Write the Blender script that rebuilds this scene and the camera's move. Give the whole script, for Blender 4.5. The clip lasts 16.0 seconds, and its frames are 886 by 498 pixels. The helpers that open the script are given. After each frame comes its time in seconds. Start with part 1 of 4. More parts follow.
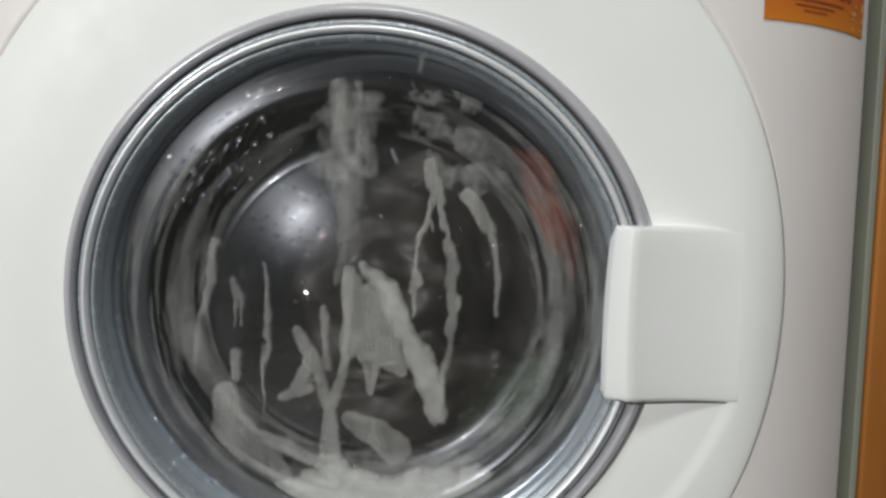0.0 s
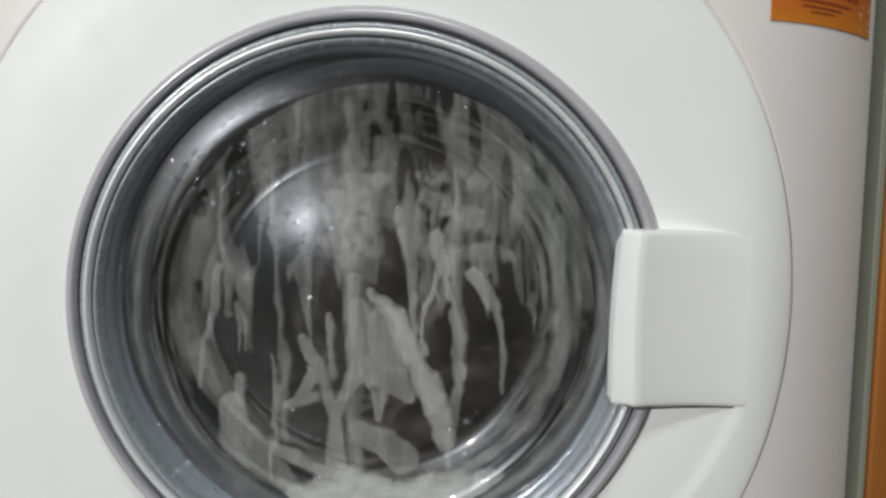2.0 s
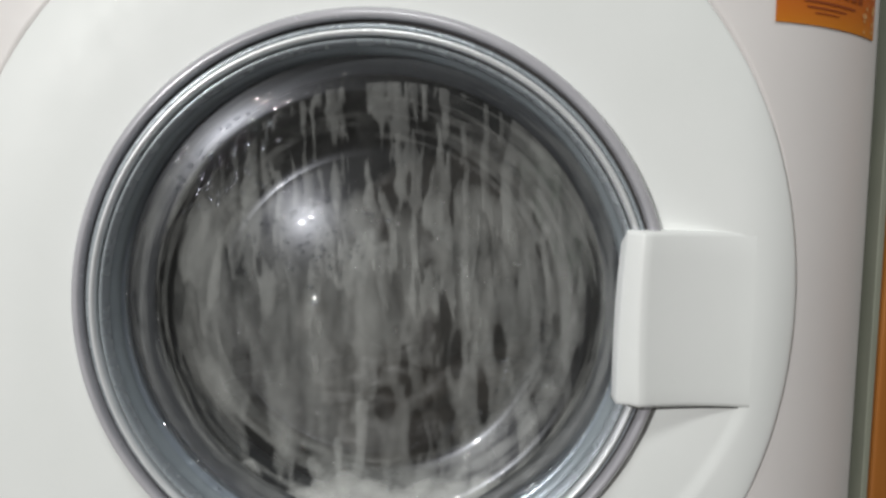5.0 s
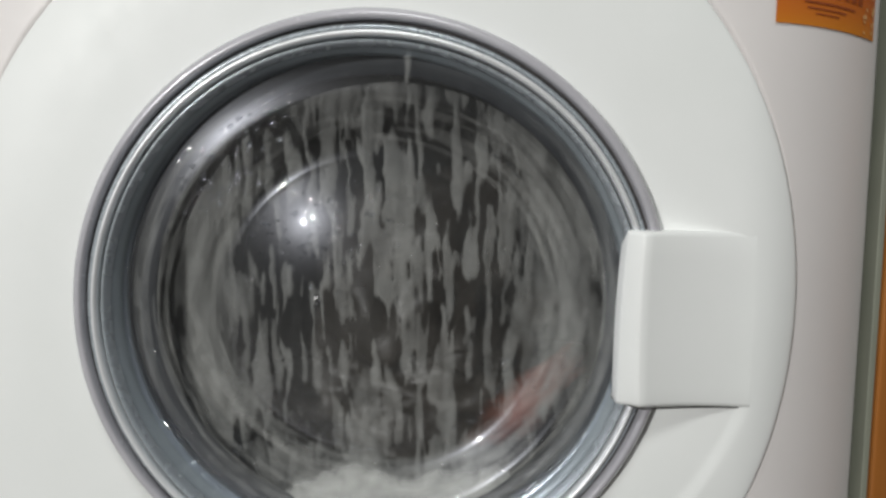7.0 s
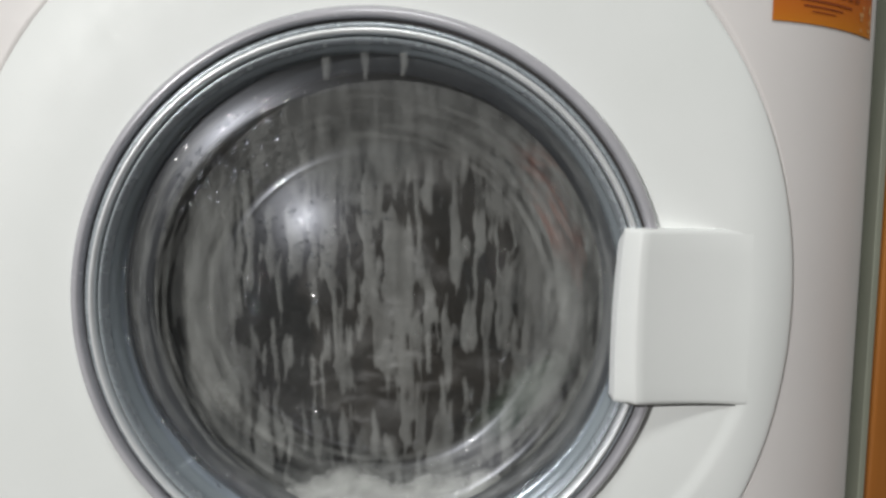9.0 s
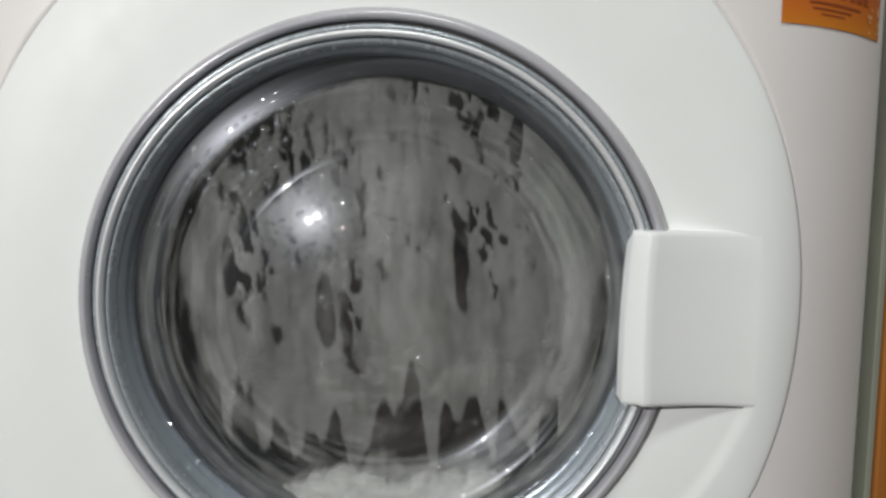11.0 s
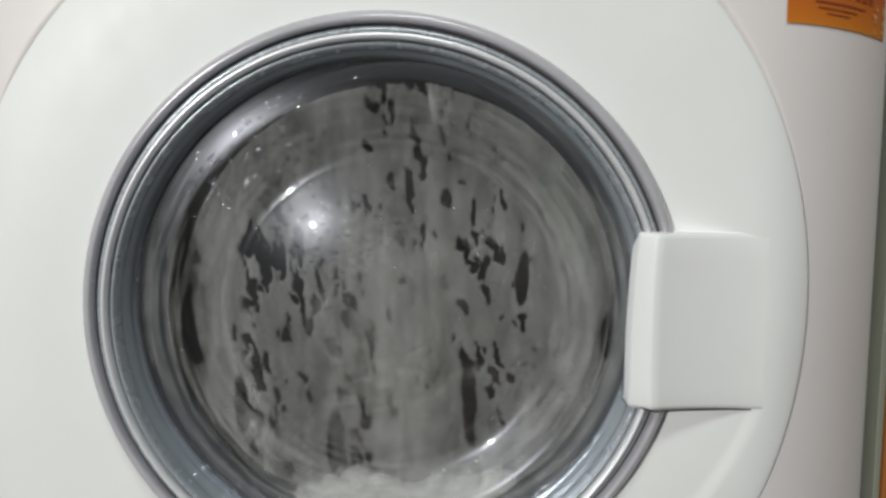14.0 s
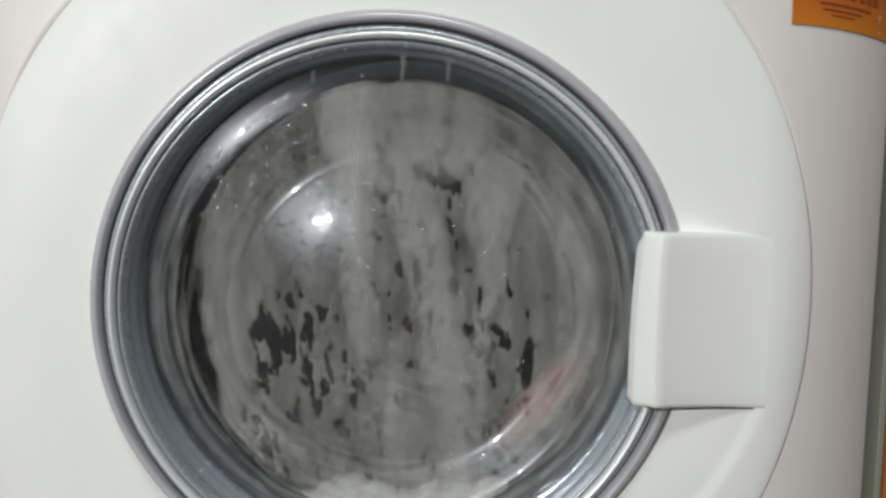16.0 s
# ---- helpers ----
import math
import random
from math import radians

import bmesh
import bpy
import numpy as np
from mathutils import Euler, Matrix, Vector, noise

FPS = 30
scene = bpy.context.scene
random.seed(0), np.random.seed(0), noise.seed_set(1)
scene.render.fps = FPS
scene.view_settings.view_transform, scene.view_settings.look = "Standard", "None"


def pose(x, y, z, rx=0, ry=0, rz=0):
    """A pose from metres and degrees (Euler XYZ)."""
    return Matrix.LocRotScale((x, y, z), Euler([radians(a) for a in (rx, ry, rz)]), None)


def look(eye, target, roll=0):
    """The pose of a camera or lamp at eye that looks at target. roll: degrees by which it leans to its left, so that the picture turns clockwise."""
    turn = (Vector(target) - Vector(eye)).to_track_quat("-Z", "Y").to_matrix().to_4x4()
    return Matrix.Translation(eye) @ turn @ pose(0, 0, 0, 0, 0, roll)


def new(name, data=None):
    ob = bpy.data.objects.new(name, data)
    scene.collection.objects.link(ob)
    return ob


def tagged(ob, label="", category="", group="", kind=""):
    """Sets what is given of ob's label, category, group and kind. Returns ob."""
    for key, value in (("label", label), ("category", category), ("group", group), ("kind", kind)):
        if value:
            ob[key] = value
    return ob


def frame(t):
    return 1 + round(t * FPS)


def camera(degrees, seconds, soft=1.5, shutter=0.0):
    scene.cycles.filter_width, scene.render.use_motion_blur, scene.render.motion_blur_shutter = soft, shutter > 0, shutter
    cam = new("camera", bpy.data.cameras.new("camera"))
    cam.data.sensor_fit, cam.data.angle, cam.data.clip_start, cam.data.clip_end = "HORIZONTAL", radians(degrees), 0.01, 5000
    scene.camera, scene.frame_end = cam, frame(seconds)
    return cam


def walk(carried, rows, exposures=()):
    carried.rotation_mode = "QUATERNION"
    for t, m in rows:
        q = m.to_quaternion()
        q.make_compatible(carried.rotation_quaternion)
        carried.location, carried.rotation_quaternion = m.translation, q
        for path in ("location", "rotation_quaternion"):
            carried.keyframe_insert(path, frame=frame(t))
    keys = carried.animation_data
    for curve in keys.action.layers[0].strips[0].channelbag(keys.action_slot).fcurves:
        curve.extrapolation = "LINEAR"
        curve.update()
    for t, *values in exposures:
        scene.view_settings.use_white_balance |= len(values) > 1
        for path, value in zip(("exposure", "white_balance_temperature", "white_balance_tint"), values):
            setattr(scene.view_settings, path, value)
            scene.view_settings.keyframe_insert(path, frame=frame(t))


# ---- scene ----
cam = camera(69.0, 16.0, soft=2.8, shutter=0.6)
PATH = [
    (0.0, 0.0473, -0.3612, 0.5181, -7.32, 0.89, 0.54),
    (0.5, 0.0470, -0.3595, 0.5191, -7.30, 0.97, 0.54),
    (1.0, 0.0455, -0.3590, 0.5202, -7.32, 0.95, 0.52),
    (1.5, 0.0448, -0.3590, 0.5194, -7.33, 0.75, 0.54),
    (2.0, 0.0447, -0.3580, 0.5199, -7.28, 1.10, 0.53),
    (2.5, 0.0415, -0.3588, 0.5208, -7.32, 0.95, 0.51),
    (3.0, 0.0429, -0.3592, 0.5196, -7.33, 0.80, 0.54),
    (3.5, 0.0434, -0.3582, 0.5203, -7.25, 1.15, 0.56),
    (4.0, 0.0416, -0.3590, 0.5201, -7.28, 0.95, 0.53),
    (6.5, 0.0427, -0.3580, 0.5207, -7.28, 1.20, 0.55),
    (7.0, 0.0412, -0.3595, 0.5207, -7.31, 1.02, 0.51),
    (7.5, 0.0427, -0.3591, 0.5198, -7.31, 0.95, 0.56),
    (8.0, 0.0429, -0.3580, 0.5206, -7.29, 1.15, 0.53),
    (8.5, 0.0421, -0.3597, 0.5202, -7.32, 1.02, 0.54),
    (9.0, 0.0431, -0.3600, 0.5196, -7.33, 1.03, 0.54),
    (11.5, 0.0378, -0.3596, 0.5208, -7.32, 0.92, 0.52),
    (12.0, 0.0389, -0.3592, 0.5201, -7.29, 1.00, 0.56),
    (12.5, 0.0380, -0.3575, 0.5212, -7.24, 1.30, 0.55),
    (13.0, 0.0361, -0.3594, 0.5208, -7.30, 0.98, 0.54),
    (13.5, 0.0372, -0.3598, 0.5200, -7.26, 0.98, 0.58),
    (14.0, 0.0357, -0.3580, 0.5219, -7.24, 1.35, 0.53),
    (14.5, 0.0337, -0.3599, 0.5211, -7.29, 1.00, 0.52),
    (15.0, 0.0357, -0.3598, 0.5204, -7.25, 1.15, 0.60),
    (15.5, 0.0345, -0.3580, 0.5219, -7.25, 1.35, 0.53),
    (16.0, 0.0325, -0.3600, 0.5215, -7.28, 1.05, 0.55),
]
walk(cam, [(t, pose(x, y, z, 90 + p, r, w)) for t, x, y, z, p, r, w in PATH])

# ---- world and light ----
Z0 = 0.44          # height of the porthole's axis
LAMP = (-1.02, -1.89, 1.04)
world = bpy.data.worlds.new("world")
scene.world = world
world.use_nodes = True
world.node_tree.nodes["Background"].inputs[0].default_value = (0.8, 0.9, 1.0, 1)
world.node_tree.nodes["Background"].inputs[1].default_value = 0.3


def lamp(name, kind, place, watts, colour, size, aim=None):
    data = bpy.data.lights.new(name, kind)
    data.energy, data.color = watts, colour
    if kind == "AREA":
        data.shape, data.size, data.size_y = "RECTANGLE", size[0], size[1]
    else:
        data.shadow_soft_size = size
    ob = new(name, data)
    ob.matrix_world = look(place, aim) if aim else Matrix.Translation(place)
    return ob


# lamp out of view, placed by where its reflection falls on the glass
lamp("lamp_light", "AREA", LAMP, 31, (0.985, 0.985, 0.968), (0.085, 0.085), (0.0, 0.0, 0.46))
# unseen fill from above, added to brighten the front; no fixture stands there
lamp("overhead_fill", "AREA", (0.1, -1.25, 2.36), 24, (0.96, 0.98, 0.96), (0.9, 0.5), (0.1, -1.25, 0))
scene.view_settings.exposure = 0.0


# ---- materials ----
def material(name):
    m = bpy.data.materials.new(name)
    m.use_nodes = True
    nt = m.node_tree
    return m, nt, nt.nodes["Principled BSDF"], nt.nodes["Material Output"]


def node(nt, kind, **values):
    n = nt.nodes.new(kind)
    for key, v in values.items():
        n.inputs[key.replace("_", " ")].default_value = v
    return n


def coords(nt, scale=(1, 1, 1), kind="Object"):
    tc = nt.nodes.new("ShaderNodeTexCoord")
    mp = nt.nodes.new("ShaderNodeMapping")
    mp.inputs["Scale"].default_value = scale
    nt.links.new(tc.outputs[kind], mp.inputs["Vector"])
    return mp.outputs["Vector"]


def noise_tex(nt, vec, scale, detail=4.0, rough=0.55, warp=0.0):
    n = node(nt, "ShaderNodeTexNoise", Scale=scale, Detail=detail, Roughness=rough, Distortion=warp)
    nt.links.new(vec, n.inputs["Vector"])
    return n.outputs["Fac"]


def ramp(nt, fac, stops):
    r = nt.nodes.new("ShaderNodeValToRGB")
    while len(r.color_ramp.elements) < len(stops):
        r.color_ramp.elements.new(0.5)
    for e, (p, c) in zip(r.color_ramp.elements, stops):
        e.position, e.color = p, (*c, 1) if len(c) == 3 else c
    nt.links.new(fac, r.inputs["Fac"])
    return r.outputs["Color"]


def grey(v):
    return (v, v, v)


def bump(nt, fac, strength, distance):
    b = node(nt, "ShaderNodeBump", Strength=strength, Distance=distance)
    nt.links.new(fac, b.inputs["Height"])
    return b.outputs["Normal"]


def surface(name, stops, scale, rough=(0.4, 0.5), metal=0.0, grain=0.0, grain_scale=400.0, stretch=(1, 1, 1), coat=0.0):
    """A plain surface: colour varied at two scales, roughness varied, fine relief."""
    m, nt, bsdf, _ = material(name)
    vec = coords(nt, stretch)
    big = noise_tex(nt, vec, scale, 5.0, 0.6)
    nt.links.new(ramp(nt, big, stops), bsdf.inputs["Base Color"])
    fine = noise_tex(nt, vec, scale * 7, 3.0)
    rr = node(nt, "ShaderNodeMapRange")
    rr.inputs["From Min"].default_value, rr.inputs["From Max"].default_value = 0.3, 0.7
    rr.inputs["To Min"].default_value, rr.inputs["To Max"].default_value = rough
    nt.links.new(fine, rr.inputs["Value"])
    nt.links.new(rr.outputs["Result"], bsdf.inputs["Roughness"])
    bsdf.inputs["Metallic"].default_value = metal
    bsdf.inputs["Coat Weight"].default_value = coat
    if grain:
        nt.links.new(bump(nt, noise_tex(nt, vec, grain_scale, 2.0), grain, 0.0004), bsdf.inputs["Normal"])
    return m


WHITE_PLASTIC = surface("white_plastic", [(0.3, (0.79, 0.805, 0.785)), (0.7, (0.83, 0.84, 0.825))], 9, (0.46, 0.54), grain=0.10, grain_scale=900)
ENAMEL = surface("white_enamel", [(0.3, (0.70, 0.665, 0.65)), (0.7, (0.74, 0.705, 0.69))], 6, (0.46, 0.54), grain=0.05, grain_scale=500)
# pale and half metallic: the ring's bright reflection put into its colour
CHROME = surface("satin_chrome", [(0.3, (0.84, 0.86, 0.87)), (0.7, (0.92, 0.93, 0.94))], 30, (0.30, 0.38), metal=0.45)
GREY_LINE = surface("grey_shadow_gap", [(0.3, (0.36, 0.34, 0.34)), (0.7, (0.42, 0.40, 0.40))], 30, (0.5, 0.6))
SATIN = surface("grey_satin_trim", [(0.3, (0.33, 0.375, 0.40)), (0.7, (0.38, 0.425, 0.45))], 12, (0.24, 0.27), metal=0.3)
BLUE_SATIN = surface("blue_grey_satin", [(0.3, (0.40, 0.44, 0.47)), (0.7, (0.46, 0.50, 0.53))], 12, (0.24, 0.30), metal=0.4)
COLLAR = surface("grey_collar", [(0.3, (0.44, 0.43, 0.46)), (0.7, (0.50, 0.49, 0.52))], 30, (0.2, 0.28), metal=0.1)
RUBBER = surface("grey_rubber", [(0.3, (0.030, 0.033, 0.038)), (0.7, (0.05, 0.054, 0.06))], 25, (0.35, 0.5), grain=0.3, grain_scale=300)
STEEL = surface("drum_steel", [(0.3, (0.30, 0.30, 0.30)), (0.7, (0.38, 0.38, 0.38))], 20, (0.25, 0.4), metal=1.0)
# near-black for joints and for the strip that paints the handle's shadow
SEAM = surface("dark_seam", [(0.3, (0.05, 0.045, 0.045)), (0.7, (0.08, 0.075, 0.07))], 30, (0.5, 0.6))
BLACK_CLOTH = surface("black_wet_cloth", [(0.3, (0.016, 0.012, 0.008)), (0.7, (0.034, 0.026, 0.018))], 30, (0.35, 0.6), grain=0.6, grain_scale=500)
ORANGE_CLOTH = surface("orange_red_wet_cloth", [(0.3, (0.15, 0.042, 0.025)), (0.7, (0.28, 0.075, 0.042))], 35, (0.4, 0.6), grain=0.6, grain_scale=500)
GREEN_CLOTH = surface("green_wet_cloth", [(0.3, (0.018, 0.036, 0.02)), (0.7, (0.036, 0.066, 0.034))], 35, (0.4, 0.6), grain=0.6, grain_scale=500)
# unseen walls and floor, kept dark so the glass reflects little of them
WALL_PAINT = surface("wall_paint", [(0.3, (0.235, 0.24, 0.245)), (0.7, (0.275, 0.28, 0.285))], 3, (0.7, 0.85), grain=0.3, grain_scale=150)
DARK_FLOOR = surface("dark_floor", [(0.3, (0.060, 0.052, 0.046)), (0.7, (0.095, 0.083, 0.073))], 5, (0.3, 0.45))
GREEN_EDGE = surface("grey_green_edge", [(0.3, (0.17, 0.18, 0.145)), (0.7, (0.23, 0.24, 0.19))], 25, (0.4, 0.55), stretch=(1, 1, 0.2))
WOOD = surface("orange_brown_wood", [(0.25, (0.22, 0.075, 0.014)), (0.5, (0.33, 0.12, 0.024)), (0.8, (0.42, 0.17, 0.035))], 24, (0.3, 0.45), stretch=(1, 1, 0.08), grain=0.2, grain_scale=120)


def glass_material():
    """Thin clear glass: see-through, with gloss by Fresnel, wet with drops in places."""
    m, nt, bsdf, out = material("wet_glass")
    nt.nodes.remove(bsdf)
    clear = node(nt, "ShaderNodeBsdfTransparent", Color=(0.91, 0.915, 0.92, 1))
    gloss = node(nt, "ShaderNodeBsdfGlossy", Color=(1, 1, 1, 1), Roughness=0.035)
    fres = node(nt, "ShaderNodeFresnel", IOR=1.45)
    vec = coords(nt)
    drops = nt.nodes.new("ShaderNodeTexVoronoi")
    drops.inputs["Scale"].default_value = 150.0
    nt.links.new(vec, drops.inputs["Vector"])
    rim = ramp(nt, drops.outputs["Distance"], [(0.0, grey(1)), (0.42, grey(0.75)), (0.62, grey(0))])
    patch = ramp(nt, noise_tex(nt, vec, 16, 3.0), [(0.42, grey(0)), (0.50, grey(1))])
    mul = nt.nodes.new("ShaderNodeMath")
    mul.operation = "MULTIPLY"
    nt.links.new(rim, mul.inputs[0])
    nt.links.new(patch, mul.inputs[1])
    beads = nt.nodes.new("ShaderNodeTexVoronoi")
    beads.inputs["Scale"].default_value = 330.0
    nt.links.new(vec, beads.inputs["Vector"])
    bead = ramp(nt, beads.outputs["Distance"], [(0.0, grey(0.5)), (0.3, grey(0.3)), (0.45, grey(0))])
    where = ramp(nt, noise_tex(nt, vec, 38, 2.0), [(0.50, grey(0)), (0.56, grey(1))])
    mul2 = nt.nodes.new("ShaderNodeMath")
    mul2.operation = "MULTIPLY"
    nt.links.new(bead, mul2.inputs[0])
    nt.links.new(where, mul2.inputs[1])
    total = nt.nodes.new("ShaderNodeMath")
    total.operation = "ADD"
    nt.links.new(mul.outputs[0], total.inputs[0])
    nt.links.new(mul2.outputs[0], total.inputs[1])
    nrm = bump(nt, total.outputs[0], 0.75, 0.0016)
    nt.links.new(nrm, gloss.inputs["Normal"])
    haze = node(nt, "ShaderNodeBsdfGlossy", Color=(0.88, 0.90, 1, 1), Roughness=0.27)
    both = node(nt, "ShaderNodeMixShader", Fac=0.58)
    nt.links.new(gloss.outputs[0], both.inputs[1])
    nt.links.new(haze.outputs[0], both.inputs[2])
    mix = nt.nodes.new("ShaderNodeMixShader")
    nt.links.new(fres.outputs[0], mix.inputs[0])
    # a faint pale veil on the pane, added to lift the darks behind it
    veil = node(nt, "ShaderNodeBsdfDiffuse", Color=(0.75, 0.76, 0.74, 1))
    veiled = nt.nodes.new("ShaderNodeMixShader")
    nt.links.new(ramp(nt, noise_tex(nt, vec, 14, 4.0, 0.6), [(0.3, grey(0.012)), (0.7, grey(0.034))]), veiled.inputs[0])
    nt.links.new(clear.outputs[0], veiled.inputs[1])
    nt.links.new(veil.outputs[0], veiled.inputs[2])
    nt.links.new(veiled.outputs[0], mix.inputs[1])
    nt.links.new(both.outputs[0], mix.inputs[2])
    nt.links.new(mix.outputs[0], out.inputs["Surface"])
    return m


def suds_material(name, low, high, stretch=(1, 1, 0.22), scale=60.0, tint=(0.76, 0.76, 0.72)):
    """Soap film: white scattering foam whose cover varies from low to high in runs."""
    m, nt, bsdf, out = material(name)
    bsdf.inputs["Base Color"].default_value = (*tint, 1)
    bsdf.inputs["Roughness"].default_value = 0.45
    vec = coords(nt, stretch)
    cover = ramp(nt, noise_tex(nt, vec, scale, 5.0, 0.6), [(0.32, grey(low)), (0.68, grey(high))])
    fine = noise_tex(nt, coords(nt), 700, 2.0)
    nt.links.new(bump(nt, fine, 0.5, 0.0006), bsdf.inputs["Normal"])
    thick = nt.nodes.new("ShaderNodeAttribute")
    thick.attribute_name = "thickness"
    mul = nt.nodes.new("ShaderNodeMath")
    mul.operation = "MULTIPLY"
    nt.links.new(cover, mul.inputs[0])
    nt.links.new(thick.outputs["Fac"], mul.inputs[1])
    cover = mul.outputs[0]
    clear = node(nt, "ShaderNodeBsdfTransparent")
    mix = nt.nodes.new("ShaderNodeMixShader")
    nt.links.new(cover, mix.inputs[0])
    nt.links.new(clear.outputs[0], mix.inputs[1])
    nt.links.new(bsdf.outputs[0], mix.inputs[2])
    nt.links.new(mix.outputs[0], out.inputs["Surface"])
    return m


def water_material():
    m, nt, bsdf, out = material("water")
    nt.nodes.remove(bsdf)
    clear = node(nt, "ShaderNodeBsdfTransparent", Color=(0.93, 0.94, 0.95, 1))
    gloss = node(nt, "ShaderNodeBsdfGlossy", Color=(1, 1, 1, 1), Roughness=0.06)
    fres = node(nt, "ShaderNodeFresnel", IOR=1.45)
    mix = nt.nodes.new("ShaderNodeMixShader")
    nt.links.new(fres.outputs[0], mix.inputs[0])
    nt.links.new(clear.outputs[0], mix.inputs[1])
    nt.links.new(gloss.outputs[0], mix.inputs[2])
    nt.links.new(mix.outputs[0], out.inputs["Surface"])
    return m


GLASS = glass_material()
WATER = water_material()
SUDS = suds_material("suds", 0.08, 0.29, scale=90.0)
SUDS_HAZE = suds_material("suds_haze", 0.006, 0.04)
SUDS_DENSE = suds_material("suds_dense", 0.17, 0.37)
SUDS_THICK = suds_material("suds_thick", 0.38, 0.64, (1, 1, 1), 45)
SUDS_FILM = suds_material("suds_film", 0.10, 0.38, scale=80.0)
SUDS_RUN = suds_material("suds_run", 0.15, 0.40)
SUDS_BANK = suds_material("suds_bank", 0.55, 0.82, (1, 1, 1), 45)
SUDS_SOFT = suds_material("suds_soft", 0.20, 0.34, (1, 1, 0.4), 30)
SUDS_SMEAR = suds_material("suds_smear", 0.06, 0.21, (1, 1, 1), 50)


# ---- building helpers ----
def part(name, bm, mat, parent=None, label="", smooth=True):
    me = bpy.data.meshes.new(name)
    bm.to_mesh(me)
    bm.free()
    return mesh_part(name, me, mat, parent, label, smooth)


def mesh_part(name, me, mat, parent=None, label="", smooth=True):
    me.materials.append(mat)
    if smooth:
        for p in me.polygons:
            p.use_smooth = True
    ob = new(name, me)
    if parent is not None:
        ob.parent = parent
    if label:
        tagged(ob, label)
    return ob


def box(bm, x0, x1, y0, y1, z0, z1, bev=0.0):
    made = bmesh.ops.create_cube(bm, size=1.0)["verts"]
    bmesh.ops.transform(bm, matrix=Matrix.Translation(((x0 + x1) / 2, (y0 + y1) / 2, (z0 + z1) / 2)) @ Matrix.Diagonal((x1 - x0, y1 - y0, z1 - z0, 1)), verts=made)
    if bev:
        edges = {e for v in made for e in v.link_edges}
        bmesh.ops.bevel(bm, geom=list(edges), offset=bev, segments=3, profile=0.5, affect="EDGES")
    return bm


def spline(points, steps=6):
    """Catmull-Rom through a profile's points."""
    p = [Vector(q) for q in points]
    p = [p[0] * 2 - p[1]] + p + [p[-1] * 2 - p[-2]]
    out = []
    for a, b, c, d in zip(p, p[1:], p[2:], p[3:]):
        for i in range(steps):
            t = i / steps
            out.append(0.5 * (2 * b + (c - a) * t + (2 * a - 5 * b + 4 * c - d) * t * t + (3 * b - a - 3 * c + d) * t ** 3))
    return out + [p[-2]]


def turned(profile, seg=160, smooth_profile=True, steps=5):
    """A body turned about the porthole's axis (along y): profile of (radius, y)."""
    pts = spline([(r, y) for r, y in profile], steps) if smooth_profile else [Vector(q) for q in profile]
    bm = bmesh.new()
    rows = []
    for p in pts:
        rows.append([bm.verts.new((max(p[0], 1e-4) * math.sin(2 * math.pi * k / seg), p[1], max(p[0], 1e-4) * math.cos(2 * math.pi * k / seg))) for k in range(seg)])
    for a, b in zip(rows, rows[1:]):
        for k in range(seg):
            bm.faces.new((a[k], a[(k + 1) % seg], b[(k + 1) % seg], b[k]))
    return bm


def lattice(u, v, seed):
    """Smooth value noise, -1 to 1."""
    rng = np.random.RandomState(seed)
    tab = rng.uniform(-1, 1, (256, 256))
    iu, iv = np.floor(u).astype(int), np.floor(v).astype(int)
    fu, fv = u - iu, v - iv
    fu, fv = fu * fu * (3 - 2 * fu), fv * fv * (3 - 2 * fv)
    at = lambda a, b: tab[a % 256, b % 256]
    return (at(iu, iv) * (1 - fu) + at(iu + 1, iv) * fu) * (1 - fv) + (at(iu, iv + 1) * (1 - fu) + at(iu + 1, iv + 1) * fu) * fv


def fbm(u, v, seed, octaves=4):
    total, amp = 0, 1.0
    for o in range(octaves):
        total = total + amp * lattice(u * 2 ** o, v * 2 ** o, seed + o)
        amp *= 0.5
    return total / 1.6


def contour_mesh(name, us, vs, field, place, relief, crisp=2.3):
    """The region field > 0 over the grid us x vs, its outline cut smoothly, raised by relief. place(u, v, h) gives the point."""
    verts, index, faces, thick = [], {}, [], []

    def corner(i, j):
        key = (i, j)
        if key not in index:
            index[key] = len(verts)
            thick.append(min(1.0, math.sqrt(max(field[i, j], 0)) * crisp))
            verts.append(place(us[i], vs[j], relief * thick[-1]))
        return index[key]

    def cut(i0, j0, i1, j1):
        key = (i0, j0, i1, j1) if (i0, j0) < (i1, j1) else (i1, j1, i0, j0)
        if key not in index:
            a, b = field[i0, j0], field[i1, j1]
            t = a / (a - b)
            index[key] = len(verts)
            thick.append(0.12)
            verts.append(place(us[i0] + (us[i1] - us[i0]) * t, vs[j0] + (vs[j1] - vs[j0]) * t, 0.0))
        return index[key]

    inside = field > 0
    some = inside[:-1, :-1] | inside[1:, :-1] | inside[:-1, 1:] | inside[1:, 1:]
    for i, j in zip(*np.nonzero(some)):
        ring = [(i, j), (i + 1, j), (i + 1, j + 1), (i, j + 1)]
        poly = []
        for k in range(4):
            a, b = ring[k], ring[(k + 1) % 4]
            if inside[a]:
                poly.append(corner(*a))
            if inside[a] != inside[b]:
                poly.append(cut(*a, *b))
        if len(poly) >= 3:
            faces.append(poly)
    me = bpy.data.meshes.new(name)
    me.from_pydata(verts, [], faces)
    me.update()
    me.attributes.new("thickness", "FLOAT", "POINT").data.foreach_set("value", thick)
    return me


def flat_place(u, v, h):
    return (u * SHEET, -h, v * SHEET)


